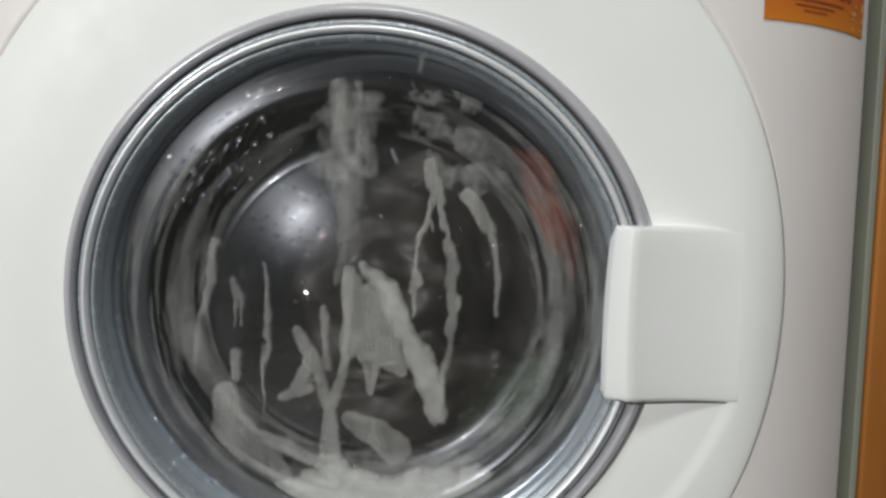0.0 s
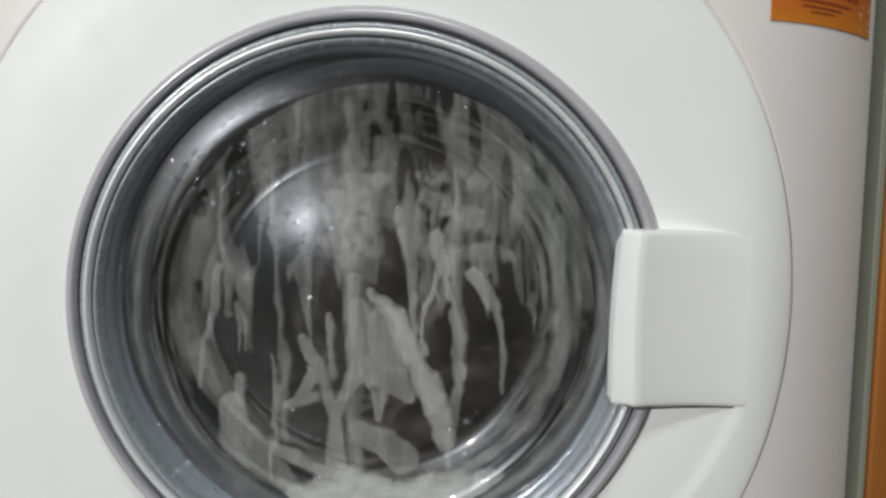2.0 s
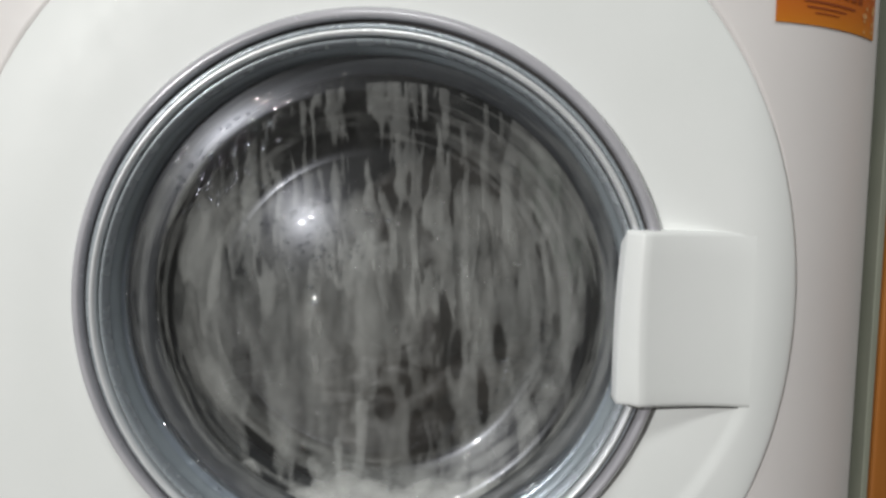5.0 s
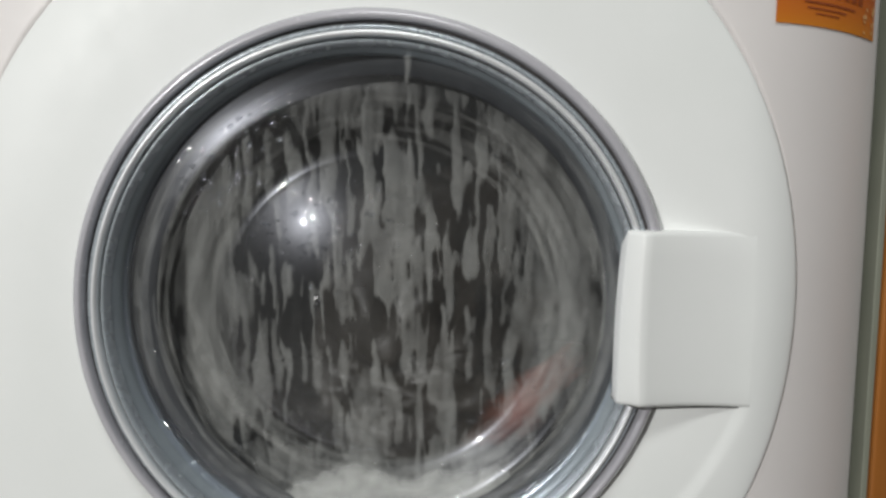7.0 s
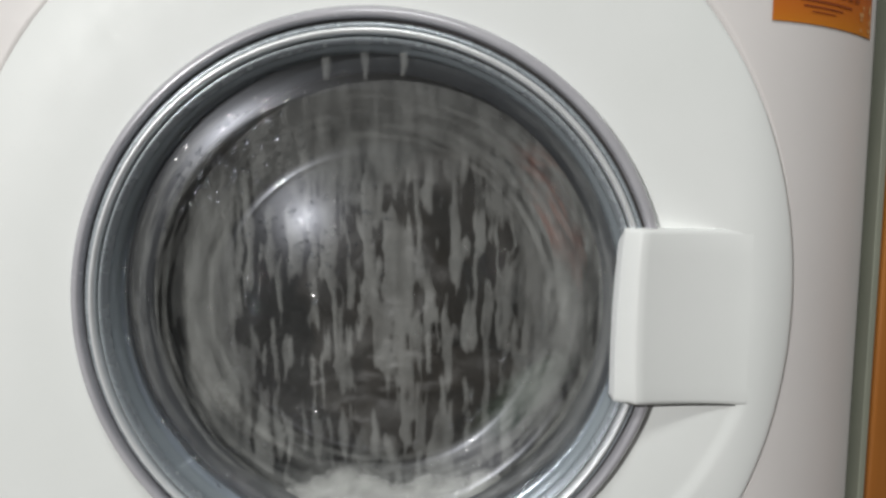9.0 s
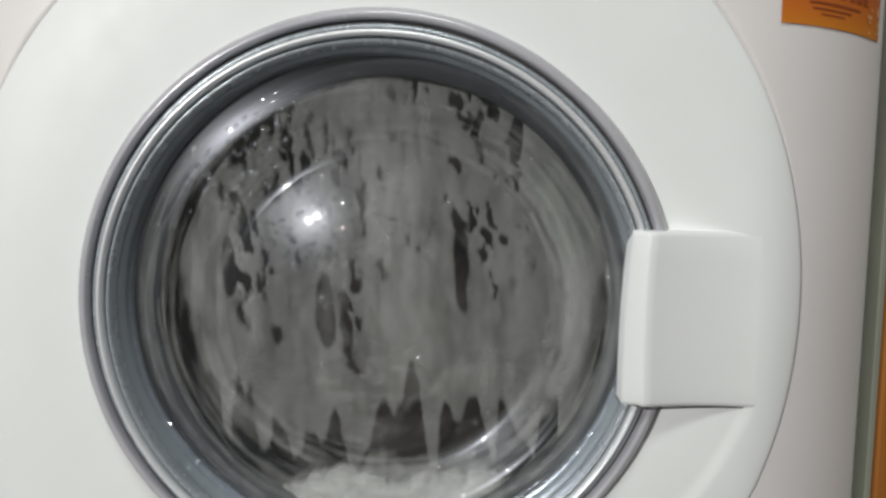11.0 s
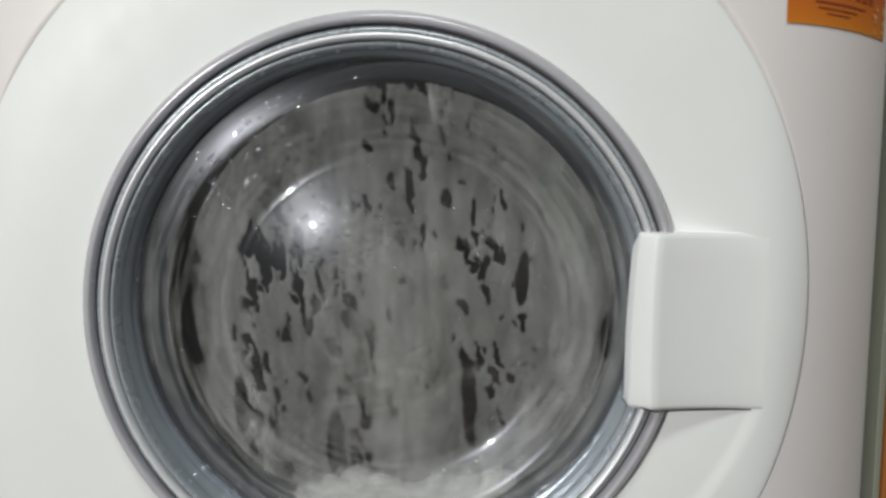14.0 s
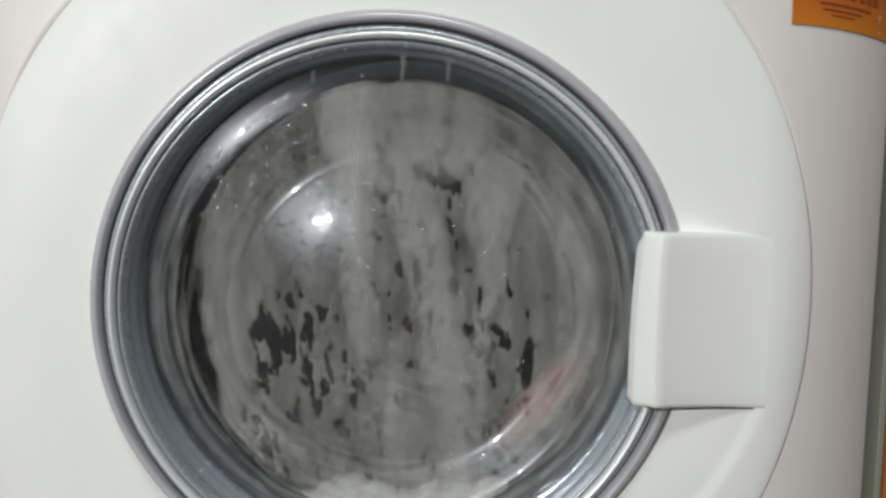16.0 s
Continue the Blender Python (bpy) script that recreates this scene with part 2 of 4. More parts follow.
def strokes_field(us, vs, strokes, wob, seed):
    """Runs of foam: each stroke is (x0, z0, w0, x1, z1, w1), half-widths in metres."""
    U, V = np.meshgrid(us, vs, indexing="ij")
    U = U + 0.0035 * fbm(U * 90, V * 45, seed + 31) * wob
    V = V + 0.0040 * fbm(U * 60, V * 60, seed + 57) * wob
    best = np.full(U.shape, -1.0)
    for x0, z0, w0, x1, z1, w1 in strokes:
        dx, dz = x1 - x0, z1 - z0
        t = np.clip(((U - x0) * dx + (V - z0) * dz) / (dx * dx + dz * dz + 1e-9), 0, 1)
        d = np.hypot(U - x0 - t * dx, V - z0 - t * dz)
        w = w0 + (w1 - w0) * t
        best = np.maximum(best, (w - d) / 0.008)
    return best


def suds_piece(name, label, strokes, seed, mat, wob=1.0, depth=0.0, relief=0.002, pores=0.0, crisp=2.3):
    xs = [s[k] for s in strokes for k in (0, 3)]
    zs = [s[k] for s in strokes for k in (1, 4)]
    w = max(max(s[2], s[5]) for s in strokes) + 0.022
    step = 0.0011
    us = np.arange(min(xs) - w, max(xs) + w, step)
    vs = np.arange(min(zs) - w, max(zs) + w, step)
    f = strokes_field(us, vs, strokes, wob, seed)
    if pores:
        U, V = np.meshgrid(us, vs, indexing="ij")
        f = np.minimum(f, pores - fbm(U * 130, V * 110, seed + 5, 2))
    ob = mesh_part(name, contour_mesh(name, us, vs, f, flat_place, relief, crisp), mat)
    ob.location = (SUDS_AT[0], SUDS_Y + depth, SUDS_AT[2])
    tagged(ob, label, "soap suds", "soap suds on the glass")
    return ob


SUDS_Y = 0.022     # the plane in which the suds run, just behind the glass
SHEET = 0.896
SUDS_AT = (0.0047, SUDS_Y, Z0 + 0.0082)

# ---- washing machine ----
AXIS = Matrix.Translation((0, 0, Z0))


def panel_y(x):
    """How far the front panel bows back at x."""
    return 0.002 + 4.5 * max(0.0, abs(x) - 0.200) ** 2


def outline(dx, dz):
    """Reach of the door surround from the porthole's axis: a wide round, cut closer at the upper hinge side."""
    def ring(cx, cz, r):
        k = cx * dx + cz * dz
        return k + math.sqrt(k * k - cx * cx - cz * cz + r * r)
    ang = math.degrees(math.atan2(dz, dx)) % 360
    ease = lambda v: min(1.0, max(0.0, v)) ** 2 * (3 - 2 * min(1.0, max(0.0, v)))
    w = ease((ang - 85) / 40) * (1 - ease((ang - 160) / 45))
    return ring(*WIDE_RING) * (1 - w) + ring(-0.001, 0.005, 0.2394) * w


def surround_mesh():
    """The white surround, turned but drawn out to its outline, dished under the handle."""
    prof = [(0.0, 0.004), (0.0006, -0.0022), (0.005, -0.0029), (0.02, -0.0046), (0.04, -0.0062), (0.056, -0.0070), (0.063, -0.0072), (0.069, -0.0072), (0.080, -0.0068), (0.09, -0.0060), (0.097, -0.0051), (0.0998, -0.0042), (0.1008, -0.0022), (0.1010, 0.001), (0.1010, 0.006)]
    pts = spline(prof, 5)
    bm = bmesh.new()
    seg, rows = 260, []
    for p in pts:
        row = []
        for k in range(seg):
            a = 2 * math.pi * k / seg
            dx, dz = math.cos(a), math.sin(a)
            r = 0.159 + (outline(dx, dz) - 0.0022 - 0.159) * p[0] / 0.101
            x, z = r * dx, r * dz
            under = min(1.0, max(0.0, (-0.052 - z) / 0.006)) * min(1.0, max(0.0, (x - 0.02) / 0.1))
            edge = 0.2065 + 0.10 * (z + 0.06) - r + 0.012
            dish = min(1.0, max(0.0, edge / 0.010))
            dish = dish * dish * (3 - 2 * dish) * min(1.0, (r - 0.159) / 0.01)
            back = min(1.0, max(0.0, (p[0] / 0.101 - 0.2) / 0.8))
            back = (panel_y(x) - 0.002) * back * back * (3 - 2 * back)
            row.append(bm.verts.new((x, p[1] + 0.0016 * under * dish + back, z)))
        rows.append(row)
    for a, b in zip(rows, rows[1:]):
        for k in range(seg):
            bm.faces.new((a[k], b[k], b[(k + 1) % seg], a[(k + 1) % seg]))
    return bm


def washing_machine():
    top = tagged(new("washing_machine"), "white front-loading washing machine with a round porthole door, running", "washing machine")
    # front panel with a round opening, bowed back to both sides
    bm = bmesh.new()
    seg = 192
    angles = [2 * math.pi * k / seg for k in range(seg)]
    hw, zb, zt = 0.3075, 0.02 - Z0, 0.70 - Z0
    rows = []
    for s in [0, 0.03, 0.08, 0.16, 0.25, 0.35, 0.45, 0.55, 0.65, 0.75, 0.82, 0.88, 0.93, 0.97, 1]:
        row = []
        for a in angles:
            cx, cz = math.sin(a), math.cos(a)
            reach = min(hw / max(abs(cx), 1e-6), (zt if cz > 0 else -zb) / max(abs(cz), 1e-6))
            R = outline(cx, cz)
            r = R + (reach - R) * s
            row.append(bm.verts.new((r * cx, panel_y(r * cx), r * cz)))
        rows.append(row)
    lip = [bm.verts.new((v.co.x, v.co.y + 0.012, v.co.z)) for v in rows[0]]
    rows.insert(0, lip)
    back = [bm.verts.new((v.co.x * 0.995, v.co.y + 0.02, v.co.z)) for v in rows[-1]]
    rows.append(back)
    for a, b in zip(rows, rows[1:]):
        for k in range(seg):
            bm.faces.new((a[k], a[(k + 1) % seg], b[(k + 1) % seg], b[k]))
    front = part("front_panel", bm, ENAMEL, top, "off-white enamelled front panel bowed back at its sides")
    front.location = (0, 0, Z0)
    # body behind: sides, top, back, with the seam
    bm = bmesh.new()
    box(bm, -0.3070, -0.3040, 0.066, 0.58, 0.02, 0.83)
    part("side_panel", bm, ENAMEL, top, smooth=False)
    bm = bmesh.new()
    box(bm, 0.3040, 0.3070, 0.066, 0.58, 0.02, 0.83)
    part("side_panel", bm, ENAMEL, top, smooth=False)
    bm = bmesh.new()
    box(bm, -0.294, 0.294, 0.576, 0.58, 0.02, 0.83)
    part("back_panel", bm, ENAMEL, top, smooth=False)
    bm = bmesh.new()
    box(bm, -0.2985, 0.2985, 0.0, 0.59, 0.831, 0.855, 0.006)
    part("top_panel", bm, WHITE_PLASTIC, top, smooth=False)
    bm = bmesh.new()
    box(bm, -0.294, 0.294, 0.006, 0.05, 0.702, 0.83, 0.004)
    part("control_panel", bm, WHITE_PLASTIC, top, smooth=False)
    for sx in (-1, 1):
        for y in (0.07, 0.53):
            part("foot", box(bmesh.new(), sx * 0.25 - 0.02, sx * 0.25 + 0.02, y - 0.02, y + 0.02, 0.0, 0.021), RUBBER, top, smooth=False)
    # door: white surround, collar, chrome ring, grey cone, glass
    door = new("door")
    door.parent = top
    door.location = (-0.0032, 0, Z0 - 0.002)
    part("surround", surround_mesh(), WHITE_PLASTIC, door, "white plastic door surround").location = (0.0032, 0, 0.002)
    # flat grey strip in the groove, toned in place of its shade
    bm = bmesh.new()
    inner, outer = [], []
    for k in range(200):
        a = 2 * math.pi * k / 200
        dx, dz = math.cos(a), math.sin(a)
        r = outline(dx, dz)
        for ring, off in ((inner, -0.0024), (outer, 0.0003)):
            ring.append(bm.verts.new(((r + off) * dx, panel_y(r * dx) + 0.006, (r + off) * dz)))
    for k in range(200):
        bm.faces.new((inner[k], outer[k], outer[(k + 1) % 200], inner[(k + 1) % 200]))
    part("groove", bm, GREY_LINE, door).location = (0.0032, 0, 0.002)
    part("collar", turned([(0.1668, 0.002), (0.1666, -0.006), (0.1656, -0.0105), (0.1635, -0.0135), (0.1610, -0.0142), (0.1598, -0.0125), (0.1594, -0.008)], 400), COLLAR, door, "shiny grey outer collar")
    part("seam", turned([(0.1594, -0.0085), (0.1587, -0.0080), (0.1580, -0.0088)], 200), SEAM, door)
    part("outer_bead", turned([(0.1580, -0.006), (0.1577, -0.0100), (0.1566, -0.0118), (0.1555, -0.0121), (0.1549, -0.0112), (0.1548, -0.0070)], 400), BLUE_SATIN, door, "grey satin bead round the ring")
    part("chrome_ring", turned([(0.1545, -0.0070), (0.1544, -0.0120), (0.1538, -0.0145), (0.1526, -0.0153), (0.1514, -0.0146), (0.1508, -0.0125), (0.1507, -0.0070)], 400), CHROME, door, "polished chrome ring")
    part("ring_groove", turned([(0.1575, -0.0064), (0.1530, -0.0062), (0.1480, -0.0060)], 200), SEAM, door)
    part("inner_bead", turned([(0.1499, -0.0070), (0.1497, -0.0112), (0.1490, -0.0124), (0.1480, -0.0122), (0.1472, -0.0104), (0.1466, -0.0062)], 400), BLUE_SATIN, door, "blue-grey satin inner bead")
    part("inner_cone", turned([(0.1465, -0.0062), (0.1463, -0.0040), (0.1456, -0.0010), (0.1448, 0.0020), (0.1444, 0.0050), (0.1444, 0.0100)], 200), SATIN, door, "blue-grey glossy inner rim")
    part("glass", turned(GLASS_PROFILE, 160), GLASS, door, "clear wet glass bowl of the porthole")
    part("handle", handle_mesh(), WHITE_PLASTIC, door, "white plastic door handle flap").location = (0.0032, 0, 0.002)
    # dark ribbon along the flap's lower edge stands in for the shadow there
    bm = bmesh.new()
    low = []
    for k in range(13):
        t = k / 12
        x = 0.1334 + 0.0730 * t
        y = -0.0148 - 0.0052 * min(1, t * 8) if t < 0.125 else -0.0203 + 0.0140 * (1 - (1 - (t - 0.125) / 0.875) ** 1.4)
        z = -0.0498 - 0.0024 * min(1, t * 8) - 0.0062 * t
        low.append([bm.verts.new((x, y + d, z + h)) for d, h in ((0.0004, 0.0004), (0.0004, -0.0006), (0.003, -0.0006))])
    for a, b in zip(low, low[1:]):
        for k in range(2):
            bm.faces.new((a[k], b[k], b[k + 1], a[k + 1]))
    part("handle_gap_shade", bm, SEAM, door, "dark strip painted as the shade under the handle flap").location = (0.0032, 0, 0.002)
    part("gasket_lip", turned([(0.1452, 0.0100), (0.1430, 0.0092), (0.1385, 0.0098), (0.1345, 0.0118), (0.1325, 0.0140), (0.1330, 0.0165), (0.1380, 0.0160), (0.1440, 0.0150)], 128), RUBBER, top, "dark rubber lip behind the rim of the glass").location = (0, 0, Z0)
    part("gasket", turned([(0.1446, 0.0085), (0.1475, 0.0130), (0.1505, 0.024), (0.147, 0.040), (0.151, 0.048), (0.156, 0.058), (0.152, 0.072), (0.157, 0.088), (0.166, 0.100), (0.185, 0.104), (0.245, 0.106)], 128), RUBBER, top, "dark grey rubber door gasket").location = (0, 0, Z0)
    return top


GLASS_PROFILE = [(0.1444, 0.0023), (0.1420, 0.0012), (0.1370, 0.00015), (0.1320, -0.00065), (0.1270, -0.0012), (0.1235, -0.0012), (0.1205, 0.0000), (0.1165, 0.0026), (0.1110, 0.0062), (0.1050, 0.0100), (0.1000, 0.0128), (0.0950, 0.0142), (0.0900, 0.0140), (0.0850, 0.0127), (0.0650, 0.0078), (0.0450, 0.0043), (0.0250, 0.0021), (0.0100, 0.0013), (0.0, 0.0012)]
WIDE_RING = (-0.0267, 0.0005, 0.2665)


def handle_mesh():
    """The flap: its left edge overlaps the ring, its face runs down to the surround."""
    bm = bmesh.new()
    steps = [0.0, 0.012, 0.03, 0.15, 0.3, 0.45, 0.6, 0.75, 0.88, 0.97, 0.99, 1.0]
    rows = []
    for i, t in enumerate(steps):      # from the top edge down
        edge = 0.1322 + 0.0050 * (1 - t) ** 2.2
        face = edge + 0.0070 + 0.0028 * t
        drop = (0.0016, 0.0004)[i] if i < 2 else ((0.0016, 0.0004)[len(steps) - 1 - i] if i > len(steps) - 3 else 0.0)
        ends = (0.0446 - 0.0966 * t, 0.0419 - 0.1006 * t)
        prof = [(edge + 0.001, 0.0), (edge, -0.0138), (edge + 0.0006, -0.0155), (face - 0.0010, -0.0192), (face, -0.0201), (face + 0.0016, -0.0205)]
        for k in range(1, 15):
            s = k / 14
            prof.append((face + 0.0016 + (0.2095 - face - 0.0016) * s, -0.0205 + 0.0134 * (1 - (1 - s) ** 1.7)))
        rows.append([bm.verts.new((x, y + drop, ends[0] + (ends[1] - ends[0]) * max(0, x - 0.14) / 0.0675)) for x, y in prof])
    for a, b in zip(rows, rows[1:]):
        for k in range(len(a) - 1):
            bm.faces.new((a[k], a[k + 1], b[k + 1], b[k]))
    for row, z in ((rows[0], 0), (rows[-1], 0)):
        low = [bm.verts.new((v.co.x, 0.0, v.co.z)) for v in row]
        for k in range(len(row) - 1):
            bm.faces.new((row[k], row[k + 1], low[k + 1], low[k]))
    bmesh.ops.recalc_face_normals(bm, faces=bm.faces)
    return bm


washer = washing_machine()


def sticker():
    """A printed label on the panel, following its bow."""
    top = tagged(new("sticker"), "orange printed paper label stuck on the machine's front", "sticker")
    bm = bmesh.new()
    n = 24
    def col(x, z):
        return (x, panel_y(x) - 0.0008, Z0 + z)
    grid = []
    for i in range(n + 1):
        s = i / n
        x = 0.2190 + 0.0795 * s
        lo = 0.1548 - 0.0040 * s
        grid.append([bm.verts.new(col(x, lo + (0.115) * j / 6)) for j in range(7)])
    for a, b in zip(grid, grid[1:]):
        for j in range(6):
            bm.faces.new((a[j], b[j], b[j + 1], a[j + 1]))
    part("paper", bm, STICKER, top)

    def mark(name, x0, x1, z0, z1, mat, lift=0.0005):
        b = bmesh.new()
        cols = []
        for i in range(5):
            x = x0 + (x1 - x0) * i / 4
            sag = -0.05 * (x - 0.219)
            cols.append([b.verts.new((x, panel_y(x) - 0.0008 - lift, Z0 + z + sag)) for z in (z0, z1)])
        for c, d in zip(cols, cols[1:]):
            b.faces.new((c[0], d[0], d[1], c[1]))
        part(name, b, mat, top)

    for x0, x1, z0, z1 in ((0.238, 0.268, 0.1638, 0.1647), (0.236, 0.276, 0.1668, 0.1680), (0.244, 0.262, 0.1612, 0.1619)):
        mark("print_bar", x0, x1, z0, z1, PRINT)
    for x0, x1 in ((0.2255, 0.2265), (0.2345, 0.2355)):
        mark("print_frame", x0, x1, 0.1690, 0.180, PRINT)
    mark("print_frame", 0.2265, 0.2345, 0.1690, 0.1700, PRINT)
    for x0, x1 in ((0.238, 0.2425), (0.244, 0.2485), (0.252, 0.256), (0.258, 0.262), (0.266, 0.270), (0.272, 0.2765), (0.2785, 0.283)):
        mark("print_bar", x0, x1, 0.1715, 0.180, PRINT)
    rng = random.Random(5)
    for k in range(34):
        b = bmesh.new()
        bmesh.ops.create_circle(b, cap_ends=True, segments=10, radius=rng.uniform(0.0005, 0.0016))
        x, z = rng.uniform(0.2845, 0.2965), rng.uniform(0.154, 0.195)
        dot = part("print_dot", b, PRINT_DOT, top)
        dot.matrix_basis = Matrix.Translation((x, panel_y(x) - 0.0014, Z0 + z)) @ pose(0, 0, 0, 90, 0, math.degrees(math.atan(9.0 * (x - 0.200))))
    return top


def sticker_material():
    m, nt, bsdf, out = material("orange_print")
    vec = coords(nt)
    sep = nt.nodes.new("ShaderNodeSeparateXYZ")
    nt.links.new(vec, sep.inputs[0])
    mr = node(nt, "ShaderNodeMapRange")
    mr.inputs["From Min"].default_value, mr.inputs["From Max"].default_value = Z0 + 0.148, Z0 + 0.19
    nt.links.new(sep.outputs["Z"], mr.inputs["Value"])
    nt.links.new(ramp(nt, mr.outputs["Result"], [(0.0, (0.60, 0.22, 0.012)), (0.3, (0.54, 0.15, 0.012)), (0.8, (0.42, 0.07, 0.014)), (1.0, (0.40, 0.06, 0.014))]), bsdf.inputs["Base Color"])
    bsdf.inputs["Roughness"].default_value = 0.4
    nt.links.new(bump(nt, noise_tex(nt, vec, 300), 0.08, 0.0003), bsdf.inputs["Normal"])
    return m


STICKER = sticker_material()
PRINT = surface("dark_red_print", [(0.3, (0.24, 0.05, 0.012)), (0.7, (0.30, 0.065, 0.015))], 200, (0.4, 0.5))
PRINT_DOT = surface("pale_print", [(0.3, (0.60, 0.32, 0.12)), (0.7, (0.72, 0.45, 0.22))], 200, (0.4, 0.5))
label_sheet = sticker()

# ---- drum and laundry ----
def drum():
    top = tagged(new("drum"), "stainless steel drum turning inside the machine", "drum")
    bm = turned([(0.236, 0.112), (0.240, 0.118), (0.240, 0.40), (0.236, 0.405), (0.10, 0.408), (0.0, 0.404)], 96, False)
    part("shell", bm, STEEL, top)
    for k in range(3):
        a = 2 * math.pi * k / 3 + 0.5
        bm = bmesh.new()
        box(bm, -0.022, 0.022, 0.12, 0.39, 0.19, 0.238, 0.012)
        ob = part("paddle", bm, STEEL, top)
        ob.matrix_basis = pose(0, 0, 0, 0, math.degrees(a), 0)
    top.location = (0, 0, Z0)
    return top


def garment(name, label, mat, size, seed, folds=9.0):
    """A wet crumpled bundle with deep folds."""
    bm = bmesh.new()
    bmesh.ops.create_icosphere(bm, subdivisions=5, radius=1.0)
    for v in bm.verts:
        d = v.co.normalized()
        q = d * 1.7 + Vector((seed * 3.1, seed * 1.7, 0))
        h = noise.noise(q) * 0.30 + abs(noise.noise(q * 2.3)) * 0.34 + abs(noise.noise(q * folds * 0.5)) * 0.10
        v.co = Vector((d.x * size[0], d.y * size[1], d.z * size[2])) * (0.72 + h)
    ob = part(name, bm, mat)
    return tagged(ob, label, "laundry", "laundry in the drum")


washer_drum = drum()
dark_wash = garment("garment", "black wet garment crumpled in the drum", BLACK_CLOTH, (0.17, 0.085, 0.15), 1)
dark_wash_low = garment("garment", "black wet garment crumpled in the drum", BLACK_CLOTH, (0.16, 0.06, 0.09), 2)
orange_wash = garment("garment", "orange-red wet garment tumbling against the glass", ORANGE_CLOTH, (0.014, 0.018, 0.05), 3)
green_wash = garment("garment", "dark green wet garment tumbling against the glass", GREEN_CLOTH, (0.016, 0.015, 0.05), 4)

# ---- suds ----
LABEL_RUN = "greyish white run of soap suds sliding down the glass"
arch = suds_piece("suds", "thick curved white lump of soap suds on the glass", [(-0.011, 0.009, 0.0045, 0.006, -0.006, 0.008), (0.006, -0.006, 0.008, 0.02, -0.036, 0.009), (0.02, -0.036, 0.009, 0.031, -0.066, 0.011), (0.031, -0.066, 0.011, 0.036, -0.092, 0.010)], 3, SUDS_THICK, wob=1.5, depth=-0.0015, crisp=1.2)
arch_film = suds_piece("suds", "thin porous film of soap suds on the glass", [(-0.019, 0.002, 0.0075, -0.018, -0.036, 0.008), (-0.018, -0.036, 0.008, -0.028, -0.059, 0.003), (-0.003, -0.012, 0.014, -0.002, -0.045, 0.015), (-0.002, -0.045, 0.012, 0.012, -0.06, 0.006), (-0.006, -0.055, 0.008, -0.009, -0.075, 0.003)], 5, SUDS_DENSE, wob=0.8, pores=0.8)
fork = suds_piece("suds", "forked run of white soap suds on the glass", [(-0.037, -0.122, 0.0074, -0.037, -0.091, 0.0059), (-0.037, -0.091, 0.0048, -0.044, -0.06, 0.0044), (-0.044, -0.06, 0.0044, -0.056, -0.031, 0.0041), (-0.037, -0.089, 0.0044, -0.026, -0.053, 0.0037), (-0.026, -0.053, 0.0037, -0.02, 0.01, 0.0052), (-0.051, -0.072, 0.0044, -0.067, -0.078, 0.0059), (-0.05, -0.056, 0.0052, -0.06, -0.072, 0.0059), (-0.038, -0.015, 0.0026, -0.038, -0.057, 0.0033)], 7, SUDS_RUN, depth=-0.001)
tall = suds_piece("suds", LABEL_RUN, [(0.035, 0.082, 0.0046, 0.041, 0.061, 0.0063), (0.039, 0.061, 0.0041, 0.029, 0.039, 0.0029), (0.029, 0.039, 0.0026, 0.024, -0.022, 0.0023), (0.042, 0.061, 0.0052, 0.046, 0.031, 0.0041), (0.046, 0.031, 0.0037, 0.051, 0.005, 0.0046), (0.051, 0.005, 0.0041, 0.042, -0.078, 0.0032), (0.036, 0.03, 0.0016, 0.03, 0.042, 0.0023)], 11, SUDS_RUN, wob=1.7, depth=0.001)
left_runs = suds_piece("suds", LABEL_RUN, [(-0.109, 0.03, 0.0033, -0.113, 0.003, 0.0037), (-0.113, 0.003, 0.0033, -0.123, -0.02, 0.003), (-0.123, -0.02, 0.003, -0.127, -0.051, 0.003), (-0.101, 0.005, 0.003, -0.098, -0.005, 0.0048), (-0.098, -0.005, 0.003, -0.101, -0.028, 0.0015), (-0.094, -0.005, 0.0019, -0.096, -0.028, 0.0015), (-0.1, -0.046, 0.0048, -0.099, -0.066, 0.0033)], 17, SUDS_RUN)
thin = suds_piece("suds", "thin thread of soap suds on the glass", [(-0.076, 0.014, 0.0019, -0.078, -0.021, 0.003), (-0.078, -0.021, 0.003, -0.084, -0.096, 0.0011)], 19, SUDS_RUN, depth=0.001)
low = suds_piece("suds", "white bank of soap suds low on the glass", [(-0.109, -0.072, 0.0081, -0.104, -0.1, 0.0126), (-0.104, -0.1, 0.0141, -0.083, -0.138, 0.0185), (-0.093, -0.104, 0.0059, -0.062, -0.117, 0.0056), (-0.062, -0.117, 0.0056, -0.027, -0.128, 0.0044), (-0.022, -0.095, 0.0081, 0.008, -0.114, 0.0126)], 23, SUDS_RUN, depth=-0.002)
column = suds_piece("suds", "pale column of thin soap suds on the glass", [(-0.014, 0.135, 0.004, -0.02, 0.09, 0.0105), (-0.02, 0.09, 0.0125, -0.017, 0.04, 0.0096), (-0.017, 0.04, 0.0096, -0.026, 0.005, 0.0045), (-0.034, 0.10, 0.006, -0.028, 0.055, 0.004), (-0.002, 0.12, 0.006, -0.006, 0.07, 0.003)], 29, SUDS, wob=1.8, depth=-0.001, crisp=0.9)
